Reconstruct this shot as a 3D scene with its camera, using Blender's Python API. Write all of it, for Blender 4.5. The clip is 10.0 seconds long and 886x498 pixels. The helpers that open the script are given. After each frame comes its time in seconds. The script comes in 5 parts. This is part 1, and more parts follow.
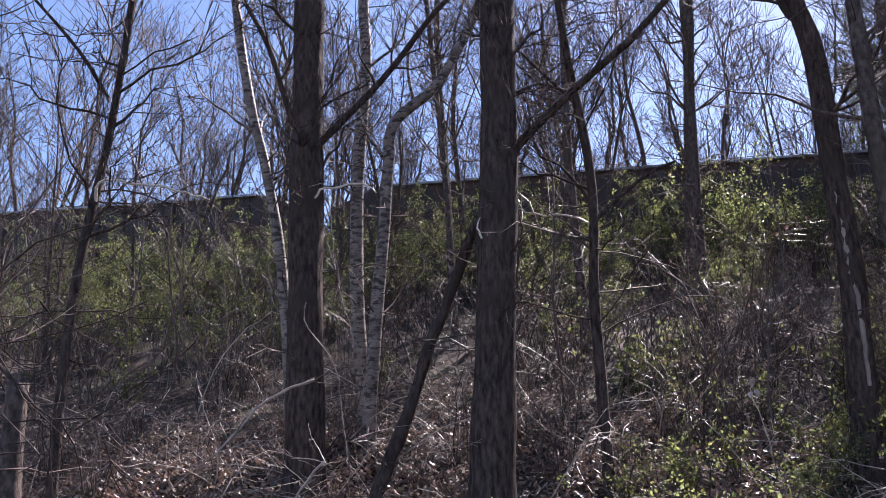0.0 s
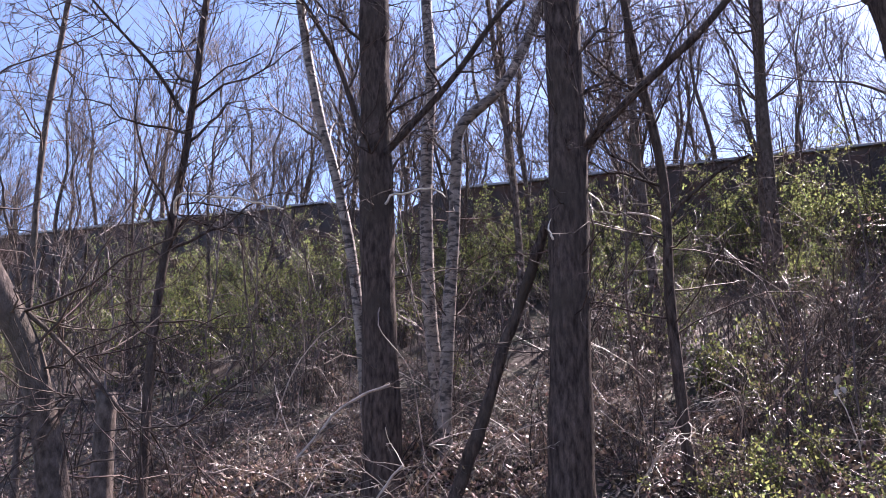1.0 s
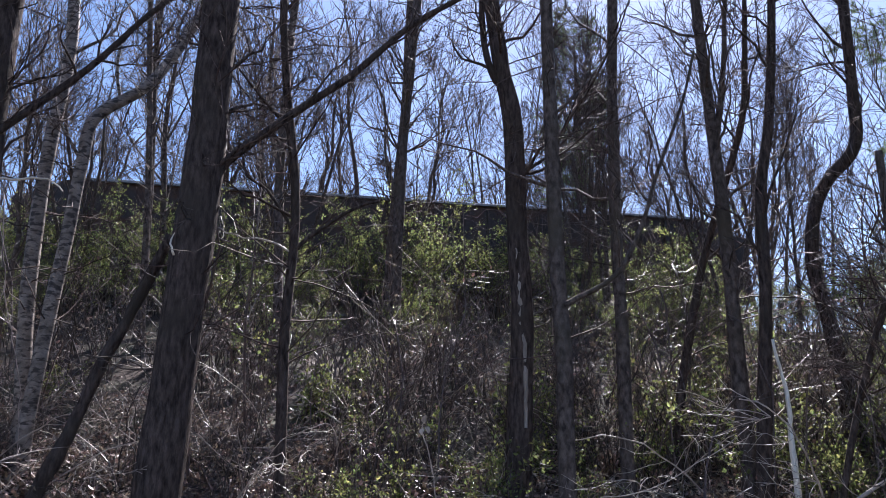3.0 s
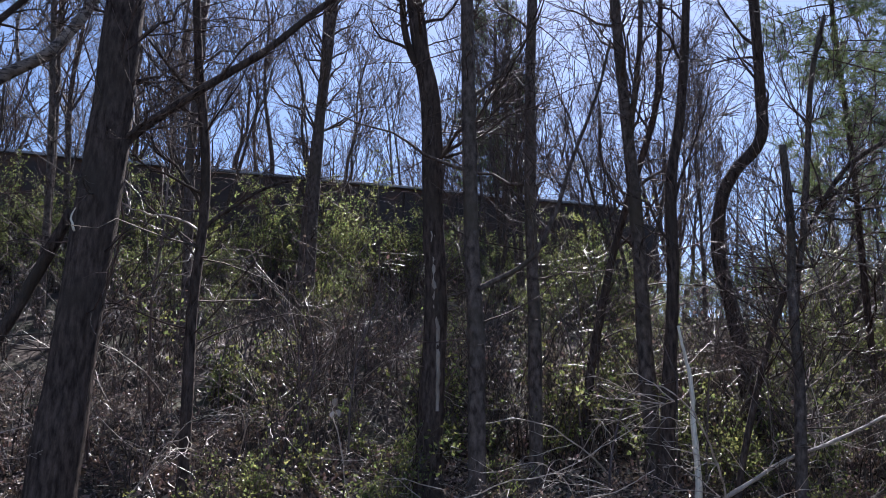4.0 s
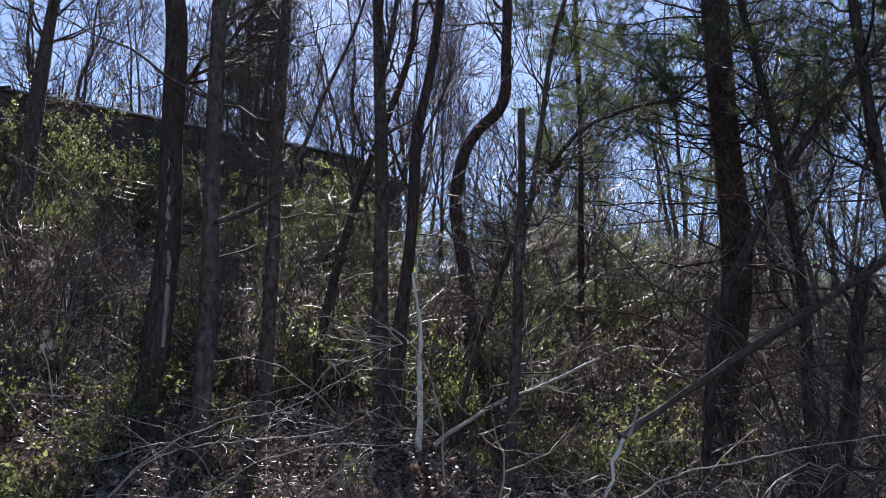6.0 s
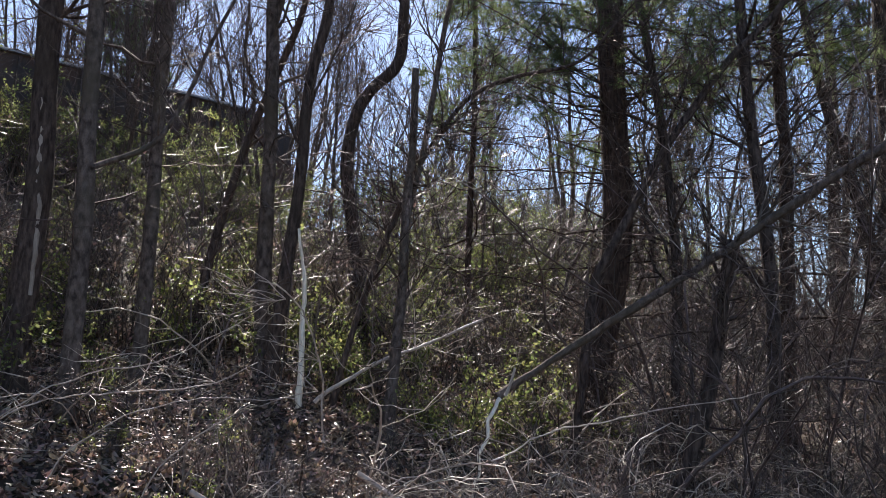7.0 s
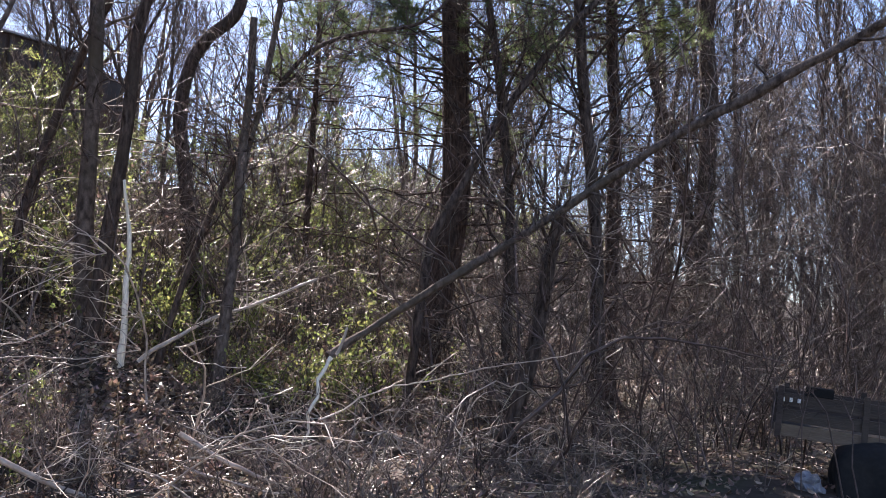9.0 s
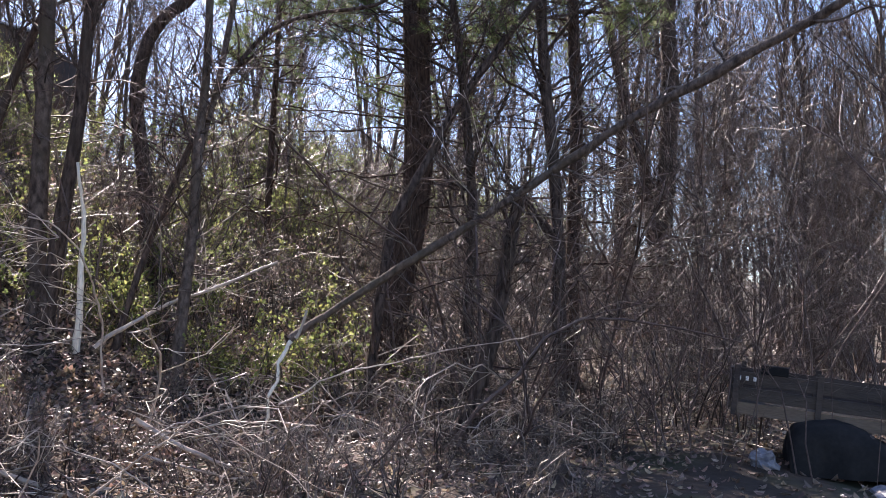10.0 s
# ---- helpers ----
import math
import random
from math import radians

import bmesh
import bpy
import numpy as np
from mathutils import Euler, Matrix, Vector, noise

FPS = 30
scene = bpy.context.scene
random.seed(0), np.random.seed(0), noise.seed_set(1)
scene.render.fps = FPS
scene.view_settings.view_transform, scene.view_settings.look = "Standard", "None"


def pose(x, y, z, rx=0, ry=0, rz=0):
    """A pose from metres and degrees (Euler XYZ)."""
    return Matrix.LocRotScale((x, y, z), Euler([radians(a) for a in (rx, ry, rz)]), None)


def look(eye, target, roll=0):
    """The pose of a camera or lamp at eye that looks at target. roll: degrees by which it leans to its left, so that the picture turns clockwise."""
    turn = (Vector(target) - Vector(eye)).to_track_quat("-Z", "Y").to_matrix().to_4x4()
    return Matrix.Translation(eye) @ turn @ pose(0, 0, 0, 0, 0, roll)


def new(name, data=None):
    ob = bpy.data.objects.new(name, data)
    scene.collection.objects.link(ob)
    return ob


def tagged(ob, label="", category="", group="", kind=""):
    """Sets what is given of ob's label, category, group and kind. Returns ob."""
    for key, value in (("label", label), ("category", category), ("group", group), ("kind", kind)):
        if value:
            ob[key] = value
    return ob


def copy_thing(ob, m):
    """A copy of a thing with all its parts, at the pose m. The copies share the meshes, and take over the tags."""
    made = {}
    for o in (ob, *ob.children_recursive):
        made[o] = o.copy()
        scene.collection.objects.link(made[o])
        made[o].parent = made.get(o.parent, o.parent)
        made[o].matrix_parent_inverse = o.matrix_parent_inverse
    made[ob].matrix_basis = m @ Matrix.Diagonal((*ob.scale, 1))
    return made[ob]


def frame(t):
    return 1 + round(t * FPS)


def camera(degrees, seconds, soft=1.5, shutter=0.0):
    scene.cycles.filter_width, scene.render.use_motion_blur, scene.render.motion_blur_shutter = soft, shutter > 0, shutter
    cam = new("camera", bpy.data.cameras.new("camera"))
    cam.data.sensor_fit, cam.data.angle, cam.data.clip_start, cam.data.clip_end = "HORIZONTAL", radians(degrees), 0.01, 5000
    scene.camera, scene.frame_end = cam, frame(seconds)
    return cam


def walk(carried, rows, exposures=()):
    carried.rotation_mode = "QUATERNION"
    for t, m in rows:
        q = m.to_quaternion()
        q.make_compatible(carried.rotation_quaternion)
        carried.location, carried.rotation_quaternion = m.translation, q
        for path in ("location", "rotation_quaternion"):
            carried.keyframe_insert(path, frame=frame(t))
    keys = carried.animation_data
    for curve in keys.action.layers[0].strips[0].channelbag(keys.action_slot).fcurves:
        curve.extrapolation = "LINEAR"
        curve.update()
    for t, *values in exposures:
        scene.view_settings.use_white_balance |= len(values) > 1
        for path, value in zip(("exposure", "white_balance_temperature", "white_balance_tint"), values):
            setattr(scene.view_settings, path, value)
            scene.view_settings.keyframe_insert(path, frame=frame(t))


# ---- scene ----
# the camera and its walk
cam = camera(54.16, 10.0, soft=0.9)
PATH = [
    (0.0, 0.000, 0.000, 1.600, 104.55, 8.57, -1.30),
    (0.5, -0.042, -0.018, 1.615, 104.46, 13.05, -1.58),
    (1.0, -0.056, -0.032, 1.623, 104.76, 13.11, -1.79),
    (1.5, -0.079, -0.022, 1.615, 104.72, 10.10, -1.75),
    (2.0, -0.091, -0.031, 1.675, 105.38, 2.27, -1.27),
    (2.5, 0.032, -0.062, 1.742, 105.97, -6.55, -0.40),
    (2.7, 0.156, -0.062, 1.737, 105.89, -8.81, -0.06),
    (3.8, 0.168, 0.034, 1.786, 104.23, -15.27, -0.12),
    (4.0, 0.210, 0.029, 1.782, 104.29, -16.79, -0.12),
    (4.5, 0.256, 0.060, 1.709, 104.26, -22.37, -0.23),
    (5.0, 0.271, 0.092, 1.697, 103.46, -27.95, -0.12),
    (5.2, 0.278, 0.092, 1.721, 102.97, -29.62, -0.13),
    (6.3, 0.302, 0.094, 1.626, 100.15, -35.91, 0.53),
    (6.5, 0.323, 0.083, 1.615, 99.51, -37.58, 0.73),
    (7.0, 0.367, 0.063, 1.602, 98.71, -41.21, 1.38),
    (7.5, 0.391, 0.054, 1.584, 98.22, -43.40, 1.95),
    (8.0, 0.394, 0.075, 1.581, 97.51, -44.92, 1.93),
    (8.5, 0.415, 0.051, 1.587, 97.12, -47.73, 1.82),
    (9.0, 0.492, 0.008, 1.585, 96.42, -51.60, 1.54),
    (9.5, 0.551, -0.025, 1.592, 95.59, -53.50, 1.16),
    (10.0, 0.572, -0.031, 1.591, 95.30, -53.86, 0.99),
]


def hold(x, y, z, tilt, turn, lean):
    return pose(x, y, z, tilt, 0, turn) @ pose(0, 0, 0, 0, 0, lean)


# the clip's camera opens and closes a little on the way
EXPOSURE = [(0.0, 1.58, 6250, 27), (0.5, 1.92, 6400, 32), (1.0, 1.98, 6400, 32), (1.5, 1.8, 6400, 30), (2.0, 1.32, 6200, 25), (2.5, 1.45, 6050, 22), (4.5, 1.14, 6000, 20), (6.5, 1.2, 6150, 18), (7.0, 1.5, 6650, 17), (7.5, 1.76, 6850, 18), (8.5, 1.95, 6750, 21), (10.0, 2.1, 6750, 23)]
walk(cam, [(t, hold(*p)) for t, *p in PATH], EXPOSURE)


# sky and sun
SUN_AZ, SUN_EL = 27.0, 45.0
world = bpy.data.worlds.new("sky")
scene.world = world
world.use_nodes = True
wn = world.node_tree.nodes
sky = wn.new("ShaderNodeTexSky")
sky.sky_type = "NISHITA"
sky.sun_disc = False
sky.sun_elevation = radians(SUN_EL)
sky.sun_rotation = radians(SUN_AZ)
sky.air_density, sky.dust_density, sky.ozone_density = 1.0, 0.35, 3.0
wn["Background"].inputs["Strength"].default_value = 0.068
world.node_tree.links.new(sky.outputs["Color"], wn["Background"].inputs["Color"])
sun = new("sun", bpy.data.lights.new("sun", "SUN"))
sun.data.energy, sun.data.angle, sun.data.color = 5.0, radians(0.55), (1.0, 0.95, 0.87)
sa, se = radians(SUN_AZ), radians(SUN_EL)
sun.matrix_world = look((60 * math.sin(sa) * math.cos(se), 60 * math.cos(sa) * math.cos(se), 60 * math.sin(se)), (0, 0, 0))


# materials
def mat(name, base, other, scale=(6, 6, 6), rough=0.8, bump=0.3, fine=40.0, spread=0.0, through_light=0.0, metal=0.0,
        island=False, gloss=0.5, stain=None):
    """Two colours mixed by coarse and fine noise, with relief; spread varies it from piece to piece."""
    m = bpy.data.materials.new(name)
    m.use_nodes = True
    nt = m.node_tree
    n, link = nt.nodes, nt.links.new
    b = n["Principled BSDF"]
    co = n.new("ShaderNodeTexCoord")
    mp = n.new("ShaderNodeMapping")
    mp.inputs["Scale"].default_value = scale
    link(co.outputs["Object"], mp.inputs["Vector"])
    big = n.new("ShaderNodeTexNoise")
    big.inputs["Scale"].default_value, big.inputs["Detail"].default_value = 1.0, 6.0
    link(mp.outputs["Vector"], big.inputs["Vector"])
    small = n.new("ShaderNodeTexNoise")
    small.inputs["Scale"].default_value, small.inputs["Detail"].default_value = fine / 6.0, 3.0
    link(mp.outputs["Vector"], small.inputs["Vector"])
    ramp = n.new("ShaderNodeMapRange")
    ramp.inputs["From Min"].default_value, ramp.inputs["From Max"].default_value = 0.32, 0.68
    link(big.outputs["Fac"], ramp.inputs["Value"])
    mix = n.new("ShaderNodeMix")
    mix.data_type = "RGBA"
    mix.inputs["A"].default_value, mix.inputs["B"].default_value = (*base, 1), (*other, 1)
    link(ramp.outputs["Result"], mix.inputs["Factor"])
    grain = n.new("ShaderNodeHueSaturation")
    gr = n.new("ShaderNodeMapRange")
    gr.inputs["To Min"].default_value, gr.inputs["To Max"].default_value = 0.6, 1.4
    link(small.outputs["Fac"], gr.inputs["Value"])
    link(mix.outputs["Result"], grain.inputs["Color"])
    link(gr.outputs["Result"], grain.inputs["Value"])
    colour = grain.outputs["Color"]
    if stain:
        st = n.new("ShaderNodeTexNoise")
        st.inputs["Scale"].default_value, st.inputs["Detail"].default_value = 0.8, 4.0
        link(co.outputs["Object"], st.inputs["Vector"])
        sr = n.new("ShaderNodeMapRange")
        sr.inputs["From Min"].default_value, sr.inputs["From Max"].default_value = 0.5, 0.65
        link(st.outputs["Fac"], sr.inputs["Value"])
        sm = n.new("ShaderNodeMix")
        sm.data_type = "RGBA"
        sm.inputs["B"].default_value = (*stain, 1)
        link(sr.outputs["Result"], sm.inputs["Factor"])
        link(colour, sm.inputs["A"])
        colour = sm.outputs["Result"]
    if spread:
        vary = n.new("ShaderNodeHueSaturation")
        if island:
            ge = n.new("ShaderNodeNewGeometry")
            rnd = ge.outputs["Random Per Island"]
        else:
            oi = n.new("ShaderNodeObjectInfo")
            rnd = oi.outputs["Random"]
        v1 = n.new("ShaderNodeMapRange")
        v1.inputs["To Min"].default_value, v1.inputs["To Max"].default_value = 1 - spread, 1 + spread
        link(rnd, v1.inputs["Value"])
        link(v1.outputs["Result"], vary.inputs["Value"])
        wob = n.new("ShaderNodeMath")
        wob.operation = "MULTIPLY"
        wob.inputs[1].default_value = 7.31
        link(rnd, wob.inputs[0])
        frac = n.new("ShaderNodeMath")
        frac.operation = "FRACT"
        link(wob.outputs[0], frac.inputs[0])
        v2 = n.new("ShaderNodeMapRange")
        v2.inputs["To Min"].default_value, v2.inputs["To Max"].default_value = 0.5 - 0.06 * spread, 0.5 + 0.06 * spread
        link(frac.outputs[0], v2.inputs["Value"])
        link(v2.outputs["Result"], vary.inputs["Hue"])
        link(colour, vary.inputs["Color"])
        colour = vary.outputs["Color"]
    link(colour, b.inputs["Base Color"])
    b.inputs["Roughness"].default_value = rough
    b.inputs["Metallic"].default_value = metal
    b.inputs["Specular IOR Level"].default_value = gloss
    if bump:
        bp = n.new("ShaderNodeBump")
        bp.inputs["Strength"].default_value, bp.inputs["Distance"].default_value = bump, 0.02
        add = n.new("ShaderNodeMath")
        add.operation = "ADD"
        link(big.outputs["Fac"], add.inputs[0])
        link(small.outputs["Fac"], add.inputs[1])
        link(add.outputs[0], bp.inputs["Height"])
        link(bp.outputs["Normal"], b.inputs["Normal"])
    if through_light:
        tr = n.new("ShaderNodeBsdfTranslucent")
        link(colour, tr.inputs["Color"])
        ms = n.new("ShaderNodeMixShader")
        ms.inputs["Fac"].default_value = through_light
        link(b.outputs["BSDF"], ms.inputs[1])
        link(tr.outputs["BSDF"], ms.inputs[2])
        link(ms.outputs["Shader"], n["Material Output"].inputs["Surface"])
    return m


def birch_material():
    m = mat("birch_bark", (0.13, 0.105, 0.085), (0.36, 0.31, 0.265), (5, 5, 7), 0.6, 0.3, 50)
    nt = m.node_tree
    n, link = nt.nodes, nt.links.new
    b = n["Principled BSDF"]
    old = b.inputs["Base Color"].links[0].from_socket
    co = n.new("ShaderNodeTexCoord")
    mp = n.new("ShaderNodeMapping")
    mp.inputs["Scale"].default_value = (7, 7, 17)
    link(co.outputs["Object"], mp.inputs["Vector"])
    no = n.new("ShaderNodeTexNoise")
    no.inputs["Scale"].default_value, no.inputs["Detail"].default_value = 1.0, 5.0
    link(mp.outputs["Vector"], no.inputs["Vector"])
    r = n.new("ShaderNodeMapRange")
    r.inputs["From Min"].default_value, r.inputs["From Max"].default_value = 0.50, 0.60
    link(no.outputs["Fac"], r.inputs["Value"])
    mx = n.new("ShaderNodeMix")
    mx.data_type = "RGBA"
    mx.inputs["B"].default_value = (0.05, 0.04, 0.035, 1)
    link(r.outputs["Result"], mx.inputs["Factor"])
    link(old, mx.inputs["A"])
    link(mx.outputs["Result"], b.inputs["Base Color"])
    return m


BARK_DARK = mat("bark_dark", (0.030, 0.022, 0.019), (0.135, 0.103, 0.088), (19, 19, 5.5), 0.9, 1.0, 30, gloss=0.15, stain=(0.07, 0.056, 0.045))
BARK_GREY = mat("bark_grey", (0.05, 0.039, 0.034), (0.19, 0.152, 0.130), (15, 15, 8), 0.85, 0.9, 32, gloss=0.15, stain=(0.10, 0.085, 0.065))
BARK_BIRCH = birch_material()
BARK_PINE = mat("bark_pine", (0.035, 0.025, 0.021), (0.125, 0.088, 0.072), (18, 18, 5), 0.9, 1.0, 26, gloss=0.15)
TWIG = mat("twig_bark", (0.052, 0.039, 0.033), (0.14, 0.107, 0.092), (5, 5, 5), 0.7, 0.0, 30, spread=0.45, island=True, gloss=0.15)
TWIG_BRUSH = mat("twig_brush", (0.045, 0.034, 0.029), (0.15, 0.115, 0.097), (5, 5, 5), 0.42, 0.0, 30, spread=0.7, island=True, gloss=0.4)
TWIG_PALE = mat("twig_pale", (0.12, 0.095, 0.082), (0.31, 0.255, 0.22), (5, 5, 5), 0.55, 0.0, 30, spread=0.45, island=True, gloss=0.14)
# bleached dead twigs, coloured extra pale so that sun glints are in it
TWIG_DEAD_GLINT = mat("twig_dead_glint", (0.30, 0.25, 0.20), (0.54, 0.47, 0.39), (5, 5, 5), 0.42, 0.0, 30, spread=0.45, island=True, gloss=0.3)
DEADWOOD = mat("deadwood", (0.74, 0.66, 0.53), (0.86, 0.79, 0.66), (10, 10, 1.5), 0.4, 0.4, 40)
DEAD_GREY = mat("dead_grey", (0.24, 0.20, 0.165), (0.38, 0.33, 0.28), (10, 10, 2), 0.75, 0.5, 40)
LEAF = mat("leaf_green", (0.13, 0.165, 0.055), (0.25, 0.27, 0.10), (3, 3, 3), 0.3, 0.0, 30, spread=0.6, through_light=0.66, island=True)
LITTER = mat("leaf_litter", (0.12, 0.078, 0.056), (0.35, 0.26, 0.20), (4, 4, 4), 0.36, 0.0, 30, spread=0.6, through_light=0.22, island=True)
NEEDLE = mat("pine_needles", (0.085, 0.125, 0.048), (0.16, 0.195, 0.08), (3, 3, 3), 0.45, 0.0, 30, spread=0.4, through_light=0.5, island=True)
SOIL = mat("soil", (0.03, 0.021, 0.016), (0.07, 0.048, 0.034), (0.9, 0.9, 0.9), 0.95, 0.8, 60, stain=(0.045, 0.045, 0.022))
BALLAST = mat("ballast", (0.16, 0.15, 0.14), (0.26, 0.25, 0.23), (8, 8, 8), 0.9, 0.9, 40)
STEEL_DARK = mat("car_paint", (0.035, 0.030, 0.028), (0.075, 0.055, 0.045), (0.7, 0.7, 0.4), 0.55, 0.1, 30, stain=(0.10, 0.05, 0.03))
STEEL_ROOF = mat("roof_steel", (0.22, 0.22, 0.22), (0.34, 0.33, 0.32), (0.8, 0.8, 0.8), 0.35, 0.05, 30, metal=0.6)
RAIL = mat("rail_steel", (0.20, 0.13, 0.09), (0.30, 0.22, 0.17), (3, 3, 3), 0.5, 0.1, 30, metal=0.5)
RUBBER = mat("rubber", (0.02, 0.02, 0.02), (0.035, 0.034, 0.033), (6, 6, 6), 0.8, 0.1, 30)
BOARD_DARK = mat("board_dark", (0.035, 0.026, 0.022), (0.075, 0.056, 0.045), (2, 9, 9), 0.7, 0.4, 40, spread=0.25)
BOARD_TAN = mat("board_tan", (0.13, 0.095, 0.068), (0.20, 0.15, 0.11), (2, 9, 9), 0.75, 0.4, 40)
BOARD_BROWN = mat("board_brown", (0.075, 0.05, 0.036), (0.13, 0.092, 0.068), (2, 9, 9), 0.75, 0.4, 40, spread=0.2)
PLASTIC_BLACK = mat("plastic_black", (0.012, 0.012, 0.013), (0.022, 0.021, 0.021), (4, 4, 4), 0.8, 0.1, 30, gloss=0.2)
SHEET_GREY = mat("sheet_grey", (0.13, 0.135, 0.16), (0.24, 0.25, 0.29), (6, 6, 6), 0.4, 0.4, 30)
WHITE_PAINT = mat("white_paint", (0.72, 0.72, 0.70), (0.8, 0.8, 0.78), (6, 6, 6), 0.5, 0.0, 30)


# geometry
def unit(v):
    return v / np.maximum(np.linalg.norm(v, axis=-1, keepdims=True), 1e-9)


class Geo:
    """Gathers vertices and faces, then makes one mesh of them."""

    def __init__(self):
        self.v, self.f4, self.f3, self.n = [], [], [], 0

    def add(self, verts, quads=None, tris=None):
        self.v.append(np.asarray(verts, float).reshape(-1, 3))
        if quads is not None and len(quads):
            self.f4.append(np.asarray(quads, int).reshape(-1, 4) + self.n)
        if tris is not None and len(tris):
            self.f3.append(np.asarray(tris, int).reshape(-1, 3) + self.n)
        self.n += len(self.v[-1])

    def tubes(self, pts, rad, sides=3, capped=False, rough=0.0):
        """Many tapered round rods: pts (n, k, 3), rad (n, k)."""
        n, k, _ = pts.shape
        tan = unit(np.gradient(pts, axis=1))
        mean = unit(pts[:, -1] - pts[:, 0])
        ref = np.where(np.abs(mean[:, 2:3]) < 0.8, np.array([[0, 0, 1.0]]), np.array([[0, 1.0, 0]]))
        u = unit(np.cross(tan, ref[:, None, :]))
        w = np.cross(tan, u)
        ang = np.arange(sides) * 2 * math.pi / sides
        r = rad[:, :, None] * np.ones(sides)
        if rough:
            i = np.arange(k)[None, :, None]
            a = ang[None, None, :]
            r = r * (1 + rough * (np.sin(5 * a + 0.35 * i) * 0.5 + np.sin(9 * a - 0.6 * i + 1) * 0.35 + np.sin(2 * a + 0.23 * i) * 0.6))
        ring = pts[:, :, None, :] + r[..., None] * (np.cos(ang)[None, None, :, None] * u[:, :, None, :] + np.sin(ang)[None, None, :, None] * w[:, :, None, :])
        idx = np.arange(n * k * sides).reshape(n, k, sides)
        a, b = idx[:, :-1], idx[:, 1:]
        quads = np.stack([a, np.roll(a, -1, 2), np.roll(b, -1, 2), b], -1)
        start = self.n
        self.add(ring, quads)
        if capped:
            for end, ids in ((0, idx[:, 0]), (-1, idx[:, -1])):
                tip = self.n
                self.add(pts[:, end])
                t = np.stack([ids, np.roll(ids, -1, 1), np.repeat((np.arange(n) + tip - start)[:, None], sides, 1)], -1)
                self.f3.append(t.reshape(-1, 3) + start)

    def leaves(self, pos, along, side, size, width=0.5, fold=0.25):
        """Small leaves folded along the midrib, each half with a shoulder and a tip that curls."""
        nrm = unit(np.cross(along, side))
        s = size[:, None]
        tip = pos + along * s * 0.96 - nrm * s * fold * 0.35
        rows = [pos]
        for sign in (1, -1):
            rows += [pos + along * s * 0.28 + sign * side * s * width * 0.46 + nrm * s * fold * 0.32,
                     pos + along * s * 0.68 + sign * side * s * width * 0.40 + nrm * s * fold * 0.22]
        rows.append(tip)
        k = np.arange(len(pos)) * 6
        self.add(np.stack(rows, 1), np.concatenate([np.stack([k, k + 1, k + 2, k + 5], 1), np.stack([k, k + 5, k + 4, k + 3], 1)]))

    def box(self, c, s, m=None):
        x, y, z = (a / 2 for a in s)
        bv = 0.12 * min(x, y, z)
        v, q, t = [], [], []
        # a box with bevelled edges: three inset rings round each corner
        bm = bmesh.new()
        bmesh.ops.create_cube(bm, size=1.0)
        bmesh.ops.scale(bm, vec=s, verts=bm.verts)
        bmesh.ops.bevel(bm, geom=bm.edges, offset=bv, segments=1, affect="EDGES")
        bm.verts.index_update()
        for p in bm.verts:
            co = p.co.copy()
            if m is not None:
                co = m @ co
            v.append((co.x + c[0], co.y + c[1], co.z + c[2]))
        for f in bm.faces:
            ids = [p.index for p in f.verts]
            if len(ids) == 4:
                q.append(ids)
            else:
                t += [[ids[0], ids[i], ids[i + 1]] for i in range(1, len(ids) - 1)]
        bm.free()
        self.add(v, q, t)

    def mesh(self, name, smooth=True):
        me = bpy.data.meshes.new(name)
        v = np.concatenate(self.v)
        f4 = np.concatenate(self.f4) if self.f4 else np.zeros((0, 4), int)
        f3 = np.concatenate(self.f3) if self.f3 else np.zeros((0, 3), int)
        me.vertices.add(len(v))
        me.vertices.foreach_set("co", v.ravel().astype(np.float32))
        loops = np.concatenate([f4.ravel(), f3.ravel()])
        me.loops.add(len(loops))
        me.loops.foreach_set("vertex_index", loops.astype(np.int32))
        total = np.concatenate([np.full(len(f4), 4), np.full(len(f3), 3)])
        me.polygons.add(len(total))
        me.polygons.foreach_set("loop_start", np.concatenate([[0], np.cumsum(total)[:-1]]).astype(np.int32))
        me.polygons.foreach_set("use_smooth", np.full(len(total), smooth))
        me.update(calc_edges=True)
        return me


def part(name, geo, material, parent=None, label="", smooth=True):
    me = geo if isinstance(geo, bpy.types.Mesh) else geo.mesh(name, smooth)
    if not me.materials:
        me.materials.append(material)
    ob = new(name, me)
    if parent is not None:
        ob.parent = parent
    if label:
        ob["label"] = label
    if name in ("twig_growth", "foliage", "stem_growth", "branch_growth"):
        ob["kind"] = "stuff"
    return ob


def thing(name, at, label, category, group="", kind=""):
    ob = new(name)
    ob.empty_display_size = 0.2
    ob.matrix_basis = at if isinstance(at, Matrix) else Matrix.Translation(at)
    return tagged(ob, label, category, group, kind)


def smooth_line(pts, step=0.25):
    """A Catmull-Rom line through a few points, with even steps."""
    p = np.asarray(pts, float)
    p = np.concatenate([[2 * p[0] - p[1]], p, [2 * p[-1] - p[-2]]])
    out = []
    for i in range(1, len(p) - 2):
        n = max(2, int(np.linalg.norm(p[i + 1] - p[i]) / step))
        t = np.linspace(0, 1, n, endpoint=False)[:, None]
        a, b, c, d = p[i - 1:i + 3]
        out.append(0.5 * (2 * b + (c - a) * t + (2 * a - 5 * b + 4 * c - d) * t ** 2 + (3 * b - a - 3 * c + d) * t ** 3))
    return np.concatenate(out + [p[-2:-1]])


